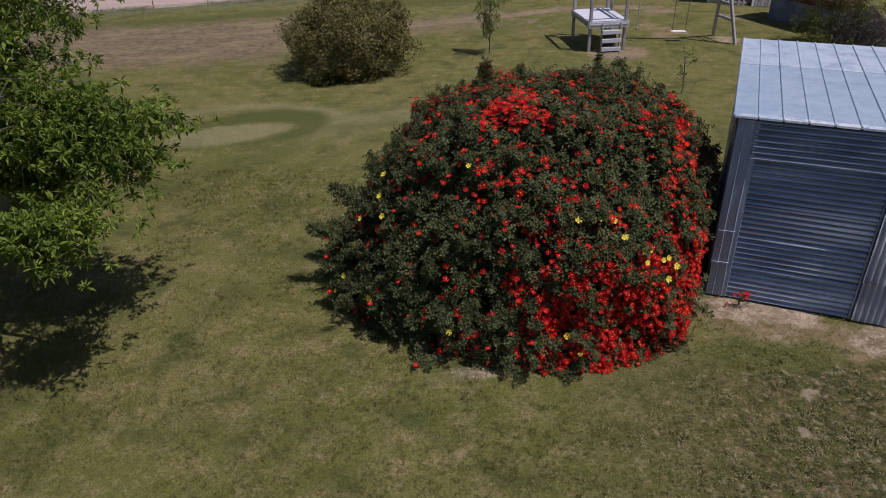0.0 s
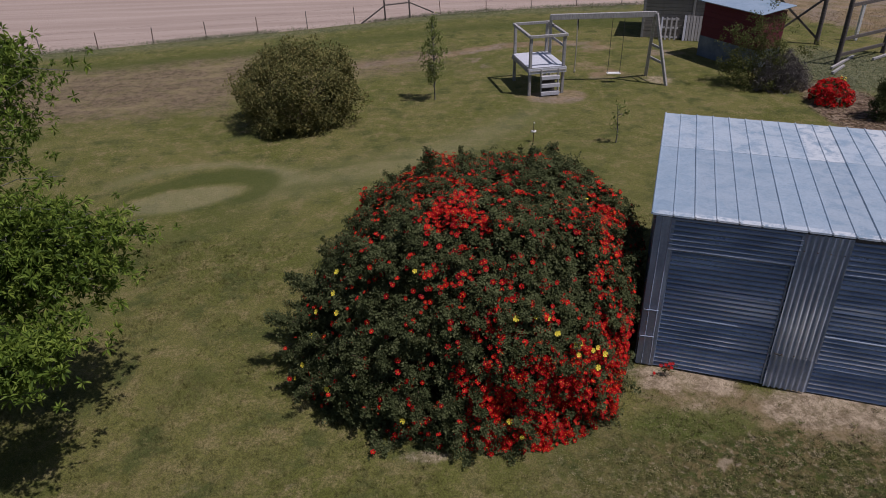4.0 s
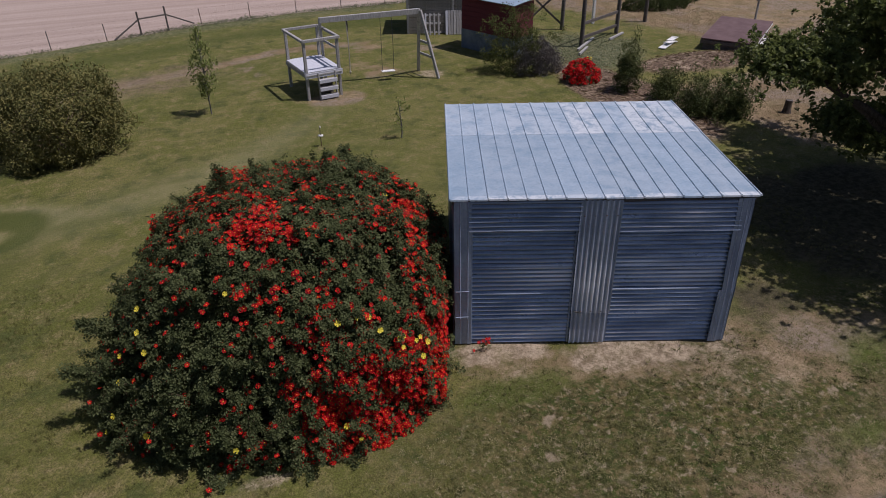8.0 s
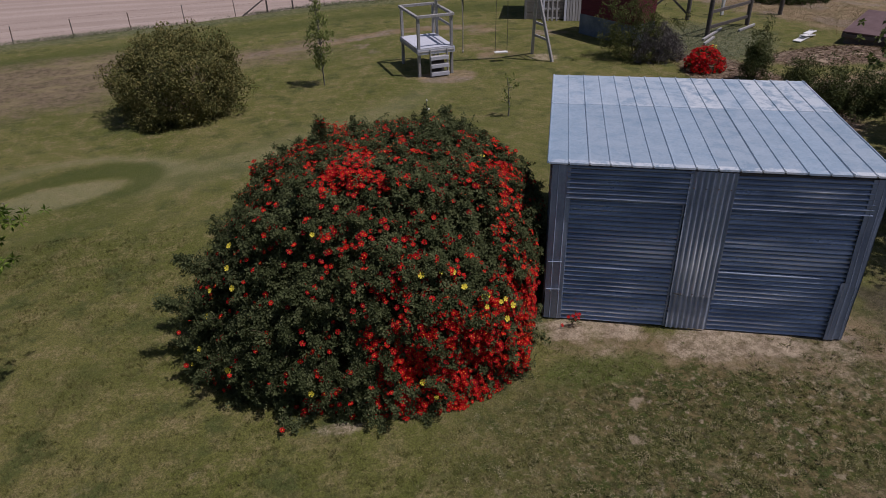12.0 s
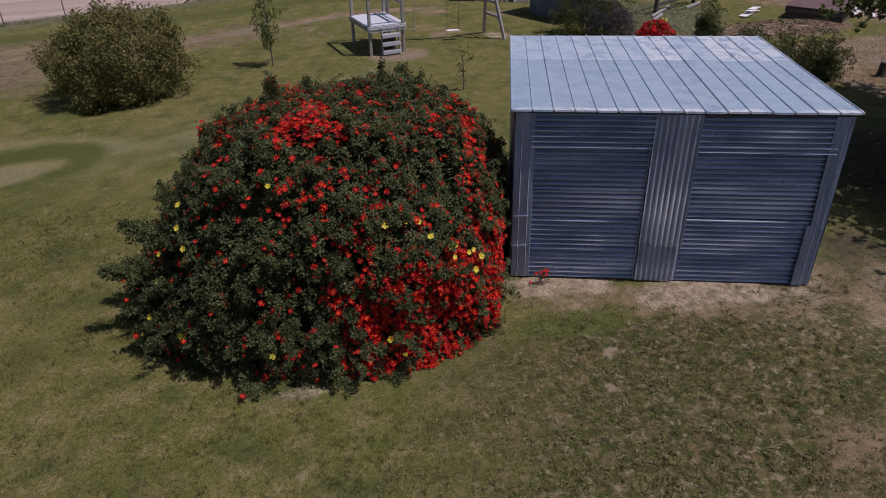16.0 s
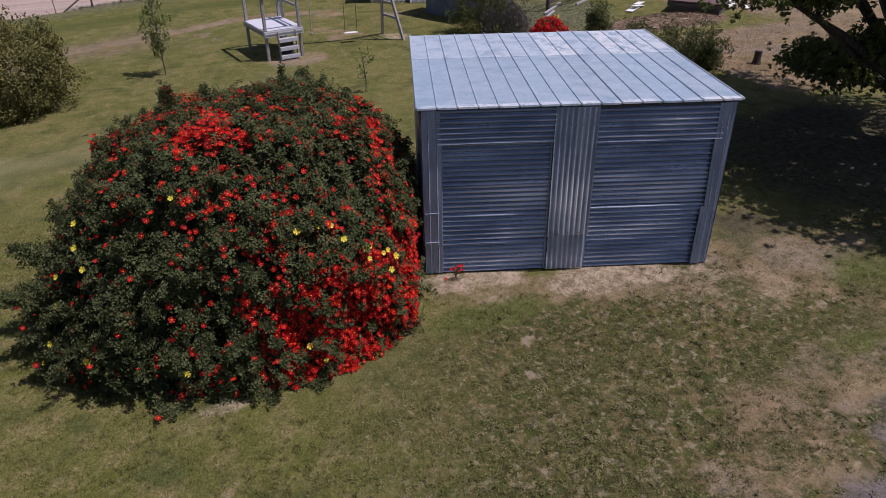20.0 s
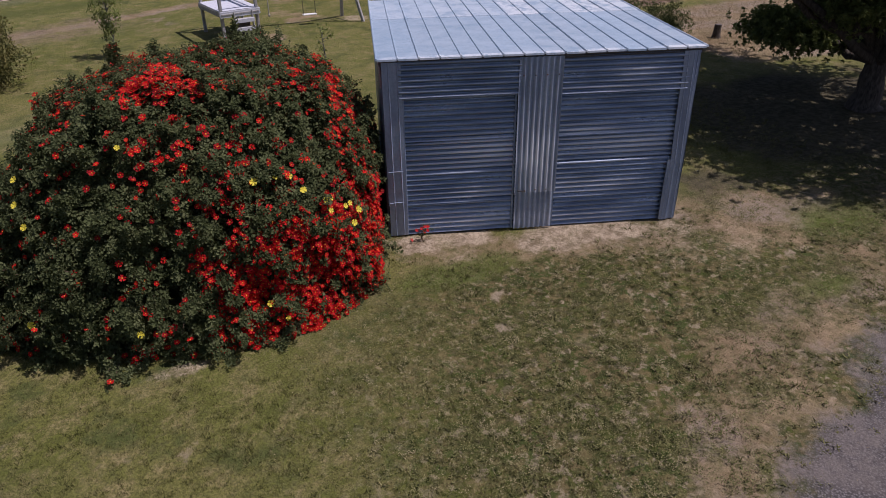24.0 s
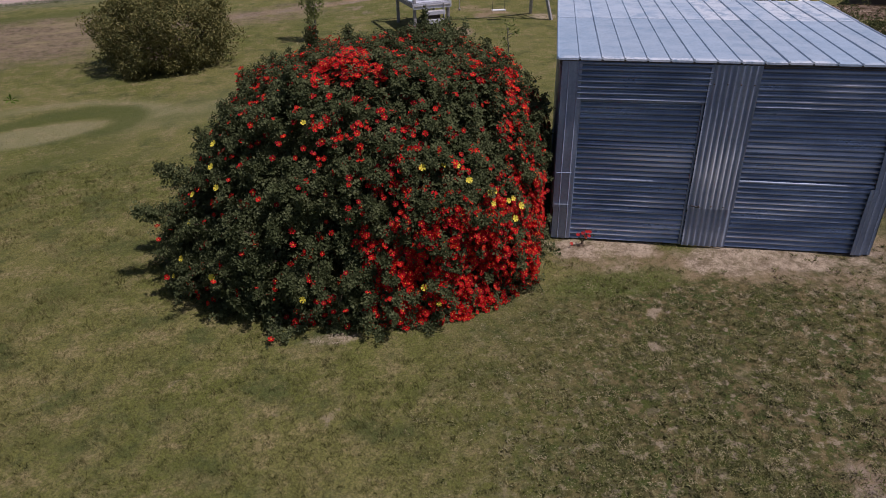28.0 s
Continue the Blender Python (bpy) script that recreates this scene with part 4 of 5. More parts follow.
def flower_wish(p):
    """How thick the red flowers stand at a place of the bush."""
    x, y, z = p.T
    low_front = step(-z, -1.75, -1.15) * step(-y, -0.3, 0.4)
    w = 0.55 + 0.15 * step(z, 2.2, 2.6)
    # the low side towards the shed
    w = w + 2.9 * low_front * step(x - 0.45 * (z - 0.6), -1.05, 0.55)
    # the shoulder beside the tin wall, and the two thick drifts on top
    w = w + 1.5 * np.exp(-((x - 2.45) / 0.5) ** 2 - ((z - 1.35) / 0.5) ** 2) * step(-y, 0, 0.6)
    w = w + 1.0 * np.exp(-((x + 0.1) / 0.75) ** 2 - ((y - 0.3) / 0.75) ** 2) * step(z, 2.2, 2.6)
    w = w + 1.1 * np.exp(-((x - 2.3) / 0.7) ** 2 - ((y - 0.5) / 1.1) ** 2) * step(z, 1.8, 2.2)
    w = w + 0.55 * np.exp(-((x - 0.1) / 0.9) ** 2 - ((z - 1.95) / 0.35) ** 2) * step(-y, 0, 0.8)
    w = w + 0.45 * step(y, 1.6, 2.6) * step(z, 1.6, 2.3)
    w = w + 0.9 * np.exp(-((x - 0.55) / 0.85) ** 2 - ((z - 0.65) / 0.5) ** 2) * step(-y, 0, 0.8)
    # almost none on the low far flank
    w = w * (1 - 0.90 * step(-x + 0.35 * (z - 1.0), 0.75, 1.6) * step(-z, -2.3, -1.7))
    return w * np.clip(0.85 + 0.9 * smooth_noise(x + 0.6 * z, y - 0.9 * z, 0.6, 53), 0.25, 1.9)


def build_rose_bush():
    bush = thing("rose_bush", Matrix.Translation(ROSE_C), "huge domed rose bush covered in copper-red and a few yellow flowers", "rose bush")
    for k in range(90):
        th, q = rng.uniform(0, 6.28), rng.uniform(0.15, 0.95)
        p, _ = rose_surface(np.array([th]), np.array([q]))
        end = p[0] * rng.uniform(0.88, 0.99)
        start = np.array([math.cos(th) * rng.uniform(0.05, 0.7), math.sin(th) * rng.uniform(0.05, 0.7) + 0.6, -0.02])
        midp = (start + end) / 2 + np.array([0, 0, 0.5 + 0.4 * q])
        t = np.linspace(0, 1, 7)[:, None]
        pts = (1 - t) ** 2 * start + 2 * t * (1 - t) * midp + t ** 2 * end
        v, f = tube(pts, np.linspace(0.016, 0.004, 7), 5)
        part("cane", quick_mesh("cane", v, f, CANE, True), CANE, bush)
    # leaves: arching sprays all over the dome, some standing out, some sunk
    K, per = 2750, 22
    kp, kn = rose_points(K)
    kr = rng.uniform(0.09, 0.20, K)
    kp = kp - kn * (0.06 + rng.random(K) ** 1.6 * 0.40 - 0.12 * rng.random(K) ** 2)[:, None]
    arch = unit(kn * 0.7 + rng.normal(0, 0.55, (K, 3)) + np.array([0, 0, -0.15]))
    off = unit(rng.normal(size=(K * per, 3)) + 0.7 * np.repeat(kn, per, 0))
    reach = np.repeat(kr, per) * rng.uniform(0.45, 1.08, K * per)
    p = np.repeat(kp, per, 0) + off * reach[:, None] + np.repeat(arch, per, 0) * (np.repeat(kr, per) * rng.uniform(-0.5, 0.9, K * per))[:, None]
    p[:, 2] = np.maximum(p[:, 2], 0.03)
    nr = unit(0.55 * off + 0.8 * np.repeat(kn, per, 0) + rng.normal(0, 0.2, off.shape))
    # a thinner dark layer further in
    p2, nr2 = rose_points(10000)
    p2 = p2 - nr2 * rng.uniform(0.22, 0.50, len(p2))[:, None]
    p2[:, 2] = np.maximum(p2[:, 2], 0.03)
    p, nr = np.concatenate([p, p2]), np.concatenate([nr, nr2])
    # stray shoots that stand out of the outline, and low ones that sprawl over the grass
    m = 420
    sp, sn = rose_points(m)
    sprawl = np.arange(m) < 60
    sp[:60], sn[:60] = rose_surface(rng.uniform(-3.5, -1.5, 60), rng.uniform(0.02, 0.22, 60))
    sd = unit(sn * 0.7 + np.array([0, 0, 0.55]) * np.where(sprawl, 0.0, 1.0)[:, None] + rng.normal(0, 0.35, (m, 3)))
    sl = np.where(sprawl, rng.uniform(0.2, 0.62, m), 0.12 + 0.40 * rng.random(m) ** 2.0)
    # the tall flowering shoots on top
    for i, (at, way, ln) in enumerate((((1.92, 2.45, 2.30), (0.15, 0.35, 0.9), 0.66), ((-0.33, 2.2, 2.58), (0.02, 0.15, 1.0), 0.48), ((-1.2, 1.65, 2.15), (-0.5, 0.4, 0.6), 0.50), ((-2.4, 0.9, 1.2), (-1.0, 0.0, 0.5), 0.55), ((-2.6, 0.3, 0.9), (-1.0, -0.1, 0.3), 0.6))):
        sp[-1 - i], sd[-1 - i], sl[-1 - i] = at, unit(np.array([way]))[0], ln
    shoot_p, shoot_n, canes = [], [], []
    cs_, sn_ = math.cos(radians(SHED_YAW)), math.sin(radians(SHED_YAW))
    for i in range(m):
        tipx, tipy = sp[i, :2] + sd[i, :2] * sl[i] + np.array([ROSE_C.x - SHED_AT[0], ROSE_C.y - SHED_AT[1]])
        if tipx * cs_ + tipy * sn_ > -0.1 and -tipx * sn_ + tipy * cs_ > -0.2:
            continue
        c = int(8 + sl[i] * 55)
        f = np.linspace(0, 1, c)[:, None]
        tall = i >= m - 5
        if tall:
            c *= 4
            f = np.linspace(0, 1, c)[:, None]
        line = sp[i] + sd[i] * sl[i] * f + np.array([0, 0, 0.0 if tall else -0.35]) * f ** 2 * sl[i]
        line[:, 2] = np.maximum(line[:, 2], 0.05)
        shoot_p.append(line + rng.normal(0, 0.10 if tall else 0.045, (c, 3)) * (1.1 - 0.6 * f))
        shoot_n.append(np.repeat(sn[i][None], c, 0) + rng.normal(0, 0.5, (c, 3)))
        canes.append(tube(line[[0, c // 2, c - 1]], [0.006, 0.004, 0.002], 4))
    part("stray_growth", quick_mesh("stray_growth", *merge(canes), CANE), CANE, bush, "thin stray shoots", kind="stuff")
    p = np.concatenate([p] + shoot_p)
    nr = np.concatenate([nr] + shoot_n)
    n = len(p)
    ax = unit(nr * 0.35 + rng.normal(0, 0.6, (n, 3)))
    nrm = unit(nr + rng.normal(0, 0.20, (n, 3)) + np.array([0, 0, 0.25]))
    side = unit(np.cross(ax, nrm))
    size = rng.uniform(0.75, 1.25, n)[:, None]
    cs, axs, nms = [], [], []
    for along, off in ((0.052, 0.0), (0.020, 0.028), (0.020, -0.028), (-0.018, 0.027), (-0.018, -0.027)):
        cs.append(p + ax * along * size + side * off * size)
        axs.append(ax * (1.0 if off == 0 else 0.45) + side * np.sign(off))
        nms.append(nrm + rng.normal(0, 0.15, (n, 3)))
    v, f = leaf_blades(np.concatenate(cs), np.concatenate(axs), np.concatenate(nms), 0.048 * np.tile(size[:, 0], 5), 0.034 * np.tile(size[:, 0], 5))
    part("leaves", quick_mesh("leaves", v, f, ROSE_LEAF), ROSE_LEAF, bush, "small dark green compound leaves", kind="stuff")
    # blossoms in hanging sprays, thick in drifts and single between them
    bp, bn = rose_points(7000)
    wish = flower_wish(bp)
    keep = rng.random(len(bp)) < np.clip(0.085 + 0.172 * wish, 0, 0.58)
    bp, bn, wish = bp[keep], bn[keep], wish[keep]
    count = 1 + rng.poisson(np.clip(0.55 + 1.75 * wish, 0, 6.0))
    base_, out_ = np.repeat(bp, count, 0), np.repeat(bn, count, 0)
    fall = unit(np.array([[0, 0, -1.0]]) + out_ * (out_ @ np.array([0, 0, 1.0]))[:, None] + 1e-3)
    across = np.cross(out_, fall)
    k = len(base_)
    p = base_ + fall * rng.normal(0, 0.085, k)[:, None] + across * rng.normal(0, 0.055, k)[:, None] + out_ * rng.uniform(0.03, 0.13, k)[:, None]
    nr = out_
    tips = sp[:60:4] + sd[:60:4] * sl[:60:4, None]
    crown_tips = np.repeat((sp + sd * sl[:, None])[-3:], (11, 7, 5), 0) + rng.normal(0, 0.05, (23, 3)) + np.array([0, 0, -0.06])
    tips = np.concatenate([tips, crown_tips])
    tips[:, 2] = np.maximum(tips[:, 2], 0.08)
    p, nr = np.concatenate([p, tips]), np.concatenate([nr, np.tile([0.0, -0.3, 1.0], (len(tips), 1))])
    p[:, 2] = np.maximum(p[:, 2], 0.05)
    nr = unit(nr + rng.normal(0, 0.40, nr.shape) + np.array([0, -0.1, 0.25]))
    sc = rng.uniform(0.60, 1.12, len(p))
    order = np.argsort(p[:, 1] + 0.2 * p[:, 2])
    p, nr, sc = p[order], nr[order], sc[order]
    bv, bf = blossom_mesh("flower", ROSE_RED, 0.045)
    red = quick_mesh("flower", bv, bf, ROSE_RED)
    turns = frames_from(nr)
    for i in range(300):
        m = Matrix(turns[i].tolist()).to_4x4()
        m.translation = Vector(p[i].tolist())
        part("flower", red, ROSE_RED, bush, at=m @ Matrix.Scale(float(sc[i]), 4))
    part("blossoms", quick_mesh("blossoms", *copies(bv, bf, p[300:], turns[300:], sc[300:]), ROSE_RED), ROSE_RED, bush, "copper-red open flowers", kind="stuff")
    cv = np.array([(math.cos(a) * 0.010, math.sin(a) * 0.010, 0.006) for a in np.arange(6) * math.pi / 3] + [(0, 0, 0.014)])
    cf = np.array([(k, (k + 1) % 6, 6) for k in range(6)])
    part("pollen", quick_mesh("pollen", *copies(cv, cf, p, turns, sc), STAMEN), STAMEN, bush, "yellow flower centres", kind="stuff")
    yel = quick_mesh("yellow_flower", *blossom_mesh("yellow_flower", ROSE_YELLOW, 0.044), ROSE_YELLOW)
    r2 = random.Random(5)
    spots = [(-3.02, 0.33), (-2.81, 0.39), (-2.91, 0.44), (-3.02, 0.5), (-2.97, 0.25), (-2.95, 0.14), (-2.97, 0.08), (-2.68, 0.14), (-2.67, 0.14), (-2.13, 0.11), (-1.28, 0.48), (-1.13, 0.48), (-1.05, 0.47), (-1.03, 0.42), (-1.02, 0.42), (-0.92, 0.37), (-0.89, 0.37), (-0.8, 0.33), (-0.76, 0.33), (-0.72, 0.3), (-0.81, 0.28), (-0.92, 0.34), (-1.33, 0.13), (-1.25, 0.08), (0.34, 0.72), (-2.29, 0.62)]
    for a, q in spots:
        sp, sn = rose_surface(np.array([a]), np.array([q]))
        tn = frames_from(sn + np.array([[0, -0.2, 0.3]]))[0]
        m = Matrix(tn.tolist()).to_4x4()
        m.translation = Vector((sp[0] + sn[0] * 0.19).tolist())
        part("yellow_flower", yel, ROSE_YELLOW, bush, "bright yellow open flower", at=m @ Matrix.Scale(r2.uniform(0.8, 1.2), 4))


build_rose_bush()


def build_rose_sprig():
    """A stray rose shoot in flower at the foot of the tin door."""
    at = shed_pose @ Vector((0.50, -0.13, 0))
    s = thing("rose_sprig", Matrix.Translation(at), "stray red-flowered rose shoot at the foot of a tin door", "flower")
    lines = [tube([(0, 0, -0.02), (0.02 * k, -0.02, 0.10), (0.06 * k - 0.03, -0.03, 0.18 + 0.02 * k)], [0.005, 0.004, 0.003], 5) for k in range(-1, 4)]
    part("stem", quick_mesh("stem", *merge(lines), CANE), CANE, s)
    n = 40
    c = rng.normal(0, 1, (n, 3)) * np.array([0.08, 0.04, 0.05]) + np.array([0.03, -0.02, 0.12])
    c[:, 2] = np.maximum(c[:, 2], 0.02)
    part("leaves", quick_mesh("leaves", *leaf_blades(c, rng.normal(size=(n, 3)), rng.normal(0, 0.4, (n, 3)) + np.array([0, 0, 1]), 0.045, 0.028), ROSE_LEAF), ROSE_LEAF, s, kind="stuff")
    flower = quick_mesh("flower", *blossom_mesh("flower", ROSE_RED, 0.032), ROSE_RED)
    for x, y, z in ((-0.09, -0.03, 0.17), (-0.02, -0.06, 0.20), (0.05, -0.05, 0.21), (0.11, -0.03, 0.19), (0.02, -0.07, 0.13), (-0.2, -0.05, 0.03), (0.08, -0.08, 0.15)):
        part("flower", flower, ROSE_RED, s, at=pose(x, y, z, 35, random.uniform(-30, 30), 0))


build_rose_sprig()


def limb_path(a, b, bend, n=6, wob=0.06):
    a, b = np.array(a, float), np.array(b, float)
    t = np.linspace(0, 1, n)[:, None]
    mid = (a + b) / 2 + np.array(bend)
    pts = (1 - t) ** 2 * a + 2 * t * (1 - t) * mid + t ** 2 * b
    pts[1:-1] += rng.normal(0, wob, (n - 2, 3))
    return pts


def build_tree(name, base, lobes, trunk_h, trunk_r, boughs, rosettes, leaves, leaf, leaf_mat, bark, label, thick=0.22, droop=0.1, low=-1.0, limbs=9):
    """A tree: trunk, limbs into each lobe of the crown, boughs with leaf rosettes along their outer part.
    lobes: middle over the base, radii and share of the boughs."""
    tree = thing(name, Matrix.Translation(base), label, "tree")
    tv, tf = tube(limb_path((0, 0, -0.05), (0.05, 0.0, trunk_h), (0.05, 0.03, 0), 7, 0.02), trunk_r * np.array([1.5, 1.15, 1.0, 0.95, 0.9, 0.85, 0.8]), 11)
    part("trunk", quick_mesh("trunk", tv, tf, bark, True), bark, tree)
    places, twigs = [], []
    for centre, radii, share in lobes:
        centre, radii = np.array(centre, float), np.array(radii, float)
        count = max(4, int(boughs * share))
        limb_lines = []
        for k in range(max(2, int(limbs * share + 0.5))):
            head = centre + unit(rng.normal(size=(1, 3)))[0] * radii * 0.35
            line = limb_path((0.03, 0, trunk_h * rng.uniform(0.85, 1.0)), head, (0, 0, 0.1 * radii[2]), 8, 0.05)
            limb_lines.append(line)
            v, f = tube(line, np.linspace(trunk_r * 0.42, trunk_r * 0.12, 8), 7)
            part("limb", quick_mesh("limb", v, f, bark, True), bark, tree)
        nodes = np.concatenate([ln[3:] for ln in limb_lines])
        d = unit(rng.normal(size=(count, 3)))
        d[:, 2] = np.where(d[:, 2] < low, -d[:, 2] * 0.5, d[:, 2])
        ends = centre + d * radii * (rng.uniform(0.35, 1.0, count) ** 0.45)[:, None] * rng.uniform(0.85, 1.12, count)[:, None]
        for e in ends:
            a = nodes[np.argmin(((nodes - e) ** 2).sum(1) + rng.uniform(0, 0.6, len(nodes)))]
            line = limb_path(a, e, (0, 0, 0.12), 6, 0.06)
            twigs.append(tube(line, np.linspace(trunk_r * 0.075, 0.004, 6), 5))
            t = rng.uniform(0.45, 1.02, rosettes)
            spot = a + (e - a) * t[:, None] + np.array([0, 0, 0.12]) * (2 * t * (1 - t))[:, None]
            spot += rng.normal(0, 1, (rosettes, 3)) * np.array([thick, thick, thick * 0.5]) * (0.5 + 0.6 * np.minimum(t, 1))[:, None]
            places.append(spot)
    for v, f in twigs[:60]:
        part("branch", quick_mesh("branch", v, f, bark, True), bark, tree)
    if len(twigs) > 60:
        part("twigs", quick_mesh("twigs", *merge(twigs[60:]), bark, True), bark, tree, kind="stuff")
    spots = np.concatenate(places)
    n = len(spots) * leaves
    ax = unit(rng.normal(size=(n, 3)) + np.array([0, 0, 0.25]))
    size = np.repeat(rng.uniform(0.75, 1.25, len(spots)), leaves) * rng.uniform(0.75, 1.15, n)
    c = np.repeat(spots, leaves, 0) + ax * (leaf[0] * size * 0.62)[:, None]
    nm = rng.normal(0, 0.35, (n, 3)) + np.array([0, 0, 1.0])
    v, f = leaf_blades(c, ax - np.array([0, 0, droop]), nm, leaf[0] * size, leaf[1] * size)
    part("crown", quick_mesh("crown", v, f, leaf_mat), leaf_mat, tree, kind="stuff")
    return tree


ash = build_tree("ash_tree", (-7.6, 8.6, 0), (((0.0, 0.2, 3.9), (3.2, 3.2, 2.4), 0.60), ((2.0, 0.2, 2.75), (2.2, 1.35, 0.75), 0.33), ((2.9, -1.6, 2.25), (0.75, 0.7, 0.4), 0.06), ((0.1, 2.4, 4.6), (2.5, 2.0, 1.7), 0.36)),
           1.5, 0.17, 270, 21, 14, (0.112, 0.036), LEAF_ASH, BARK_GREY, "broad low tree in fresh green leaf with grey bark")
for k in range(16):
    # bare grey branches that stand out of the leaves
    root = np.array([rng.uniform(0.6, 1.6), rng.uniform(-1.3, 0.2), rng.uniform(2.6, 4.3)])
    tip = root + np.array([rng.uniform(0.9, 1.7), rng.uniform(-1.7, -0.5), rng.uniform(0.2, 1.0)])
    line = limb_path(root, tip, (0, 0, 0.15), 7, 0.05)
    pieces = [tube(line, np.linspace(0.028, 0.006, 7), 6)]
    for q in range(5):
        a = line[2 + q % 4]
        pieces.append(tube(limb_path(a, a + rng.normal(0, 0.28, 3) + np.array([0.18, -0.18, 0.22]), (0, 0, 0.05), 5, 0.02), np.linspace(0.012, 0.003, 5), 5))
    part("dead_branch", quick_mesh("dead_branch", *merge(pieces), TWIG_GREY, True), TWIG_GREY, ash, "bare grey branch")
build_tree("shade_tree", (16.65, 8.82, 0), (((1.1, -0.2, 5.4), (4.6, 4.9, 2.5), 0.58), ((-3.85, 1.2, 3.65), (1.35, 1.15, 0.60), 0.15), ((-1.3, 1.6, 3.9), (1.5, 1.4, 0.9), 0.13), ((0.3, 2.4, 1.20), (1.5, 1.4, 0.70), 0.16),
           ((-0.9, 0.0, 2.3), (1.1, 1.1, 0.7), 0.09), ((-2.2, -2.9, 4.3), (1.9, 1.9, 1.2), 0.15), ((-2.9, -0.5, 4.8), (1.7, 2.0, 1.0), 0.12), ((2.0, 4.0, 4.6), (1.9, 1.9, 1.1), 0.14)),
           1.15, 0.30, 520, 18, 12, (0.100, 0.070), LEAF_MAPLE, BARK_DARK, "large dark spreading shade tree beside the shed", thick=0.30, low=-0.35, limbs=15)


def build_shrub(name, base, radii, clusters, per, spread, leaf, mat, label, stems=12, shell=0.55, bark=CANE, category="shrub", flat=0.75, squash=0.5, ragged=0.0, lift=0.0):
    """A shrub that is leafy to the ground: stems from the base, leaf clusters over a lumpy dome."""
    group = {"bed_shrub": "shrubs in the soil bed", "weed_clump": "weed clumps in dry grass"}.get(name, "")
    shrub = thing(name, Matrix.Translation(base), label, category, group)
    radii = np.array(radii, float)
    d = unit(rng.normal(size=(clusters, 3)))
    d[:, 2] = np.abs(d[:, 2]) ** flat if lift == 0 else np.maximum(d[:, 2], -0.6)
    d = unit(d)
    ang = np.arctan2(d[:, 1], d[:, 0])
    wave = 1 + 0.08 * np.sin(3 * ang + 5 * d[:, 2] + base[0]) + 0.07 * np.sin(8 * ang - 4 * d[:, 2] + base[1])
    wave = wave * (1 + ragged * smooth_noise(ang * 1.5, d[:, 2] * 2.0 + base[0], 0.8, 91) + ragged * 0.3 * rng.normal(size=clusters))
    ends = d * radii * (rng.uniform(shell, 1, clusters) ** 0.6 * wave)[:, None]
    ends[:, 2] = np.maximum(ends[:, 2] + lift, 0.05)
    lines = []
    for i in range(stems):
        e = ends[rng.integers(clusters)]
        lines.append(tube(limb_path((rng.normal(0, 0.08) * radii[0], rng.normal(0, 0.08) * radii[1], -0.02), e * 0.85, (0, 0, 0.15 * radii[2]), 5, 0.02), np.linspace(0.02, 0.006, 5), 5))
    part("stems", quick_mesh("stems", *merge(lines), bark, True), bark, shrub, kind="stuff")
    n = clusters * per
    off = unit(rng.normal(size=(n, 3)) + 0.6 * np.repeat(d, per, 0))
    c = np.repeat(ends, per, 0) + off * (spread * 1.5 * rng.uniform(0.5, 1.1, n))[:, None]
    c[:, 2] = np.maximum(c[:, 2], 0.02)
    ax = rng.normal(0, 0.7, (n, 3)) + 0.3 * np.repeat(d, per, 0) + np.array([0, 0, squash - 0.4])
    nm = rng.normal(0, 0.3, (n, 3)) + off + 0.5 * np.repeat(d, per, 0) + np.array([0, 0, 0.3])
    s = rng.uniform(0.7, 1.25, n)
    v, f = leaf_blades(c, ax, nm, leaf[0] * s, leaf[1] * s)
    part("leaves", quick_mesh("leaves", v, f, mat), mat, shrub, kind="stuff")
    return shrub, ends, d


build_shrub("round_shrub", (-2.85, 21.85, 0), (1.86, 1.84, 1.40), 560, 50, 0.19, (0.092, 0.052), LEAF_OLIVE, "large dense round shrub with olive leaves on the lawn", stems=30, shell=0.62, lift=0.95, ragged=0.10)
build_shrub("grey_twiggy_shrub", (13.1, 23.35, 0), (1.35, 1.0, 2.25), 300, 34, 0.13, (0.085, 0.03), LEAF_JUNIPER, "half-dead shrub, green above grey bare twigs", shell=0.35, ragged=0.5)
build_shrub("dead_shrub", (13.75, 22.75, 0), (0.95, 0.55, 1.15), 170, 30, 0.12, (0.18, 0.012), TWIG_GREY, "tangle of grey dry twigs at a shrub's foot", bark=BARK_GREY)
sh, ends, dd = build_shrub("red_flowering_shrub", (14.65, 21.15, 0), (0.62, 0.56, 0.74), 100, 26, 0.10, (0.06, 0.03), LEAF_BED, "small rounded shrub smothered in red flowers in a soil bed", category="rose bush")
pick = rng.integers(0, len(ends), 1050)
way = unit(rng.normal(0, 0.6, (1050, 3)) + dd[pick])
spots = ends[pick] + way * 0.17
spots[:, 2] = np.maximum(spots[:, 2], 0.08)
bv, bf = blossom_mesh("flower", ROSE_RED, 0.042)
part("blossoms", quick_mesh("blossoms", *copies(bv, bf, spots, frames_from(way), rng.uniform(0.8, 1.3, 1050)), ROSE_RED), ROSE_RED, sh, "red flowers", kind="stuff")
yel = quick_mesh("yellow_flower", *blossom_mesh("yellow_flower", ROSE_YELLOW, 0.05), ROSE_YELLOW)
for k in range(7):
    part("yellow_flower", yel, ROSE_YELLOW, sh, "yellow flower", at=pose(0.30 + 0.04 * (k % 4), 0.05 * k - 0.12, 0.80 - 0.03 * (k % 3), -15 + 10 * (k % 4), 20, 0))
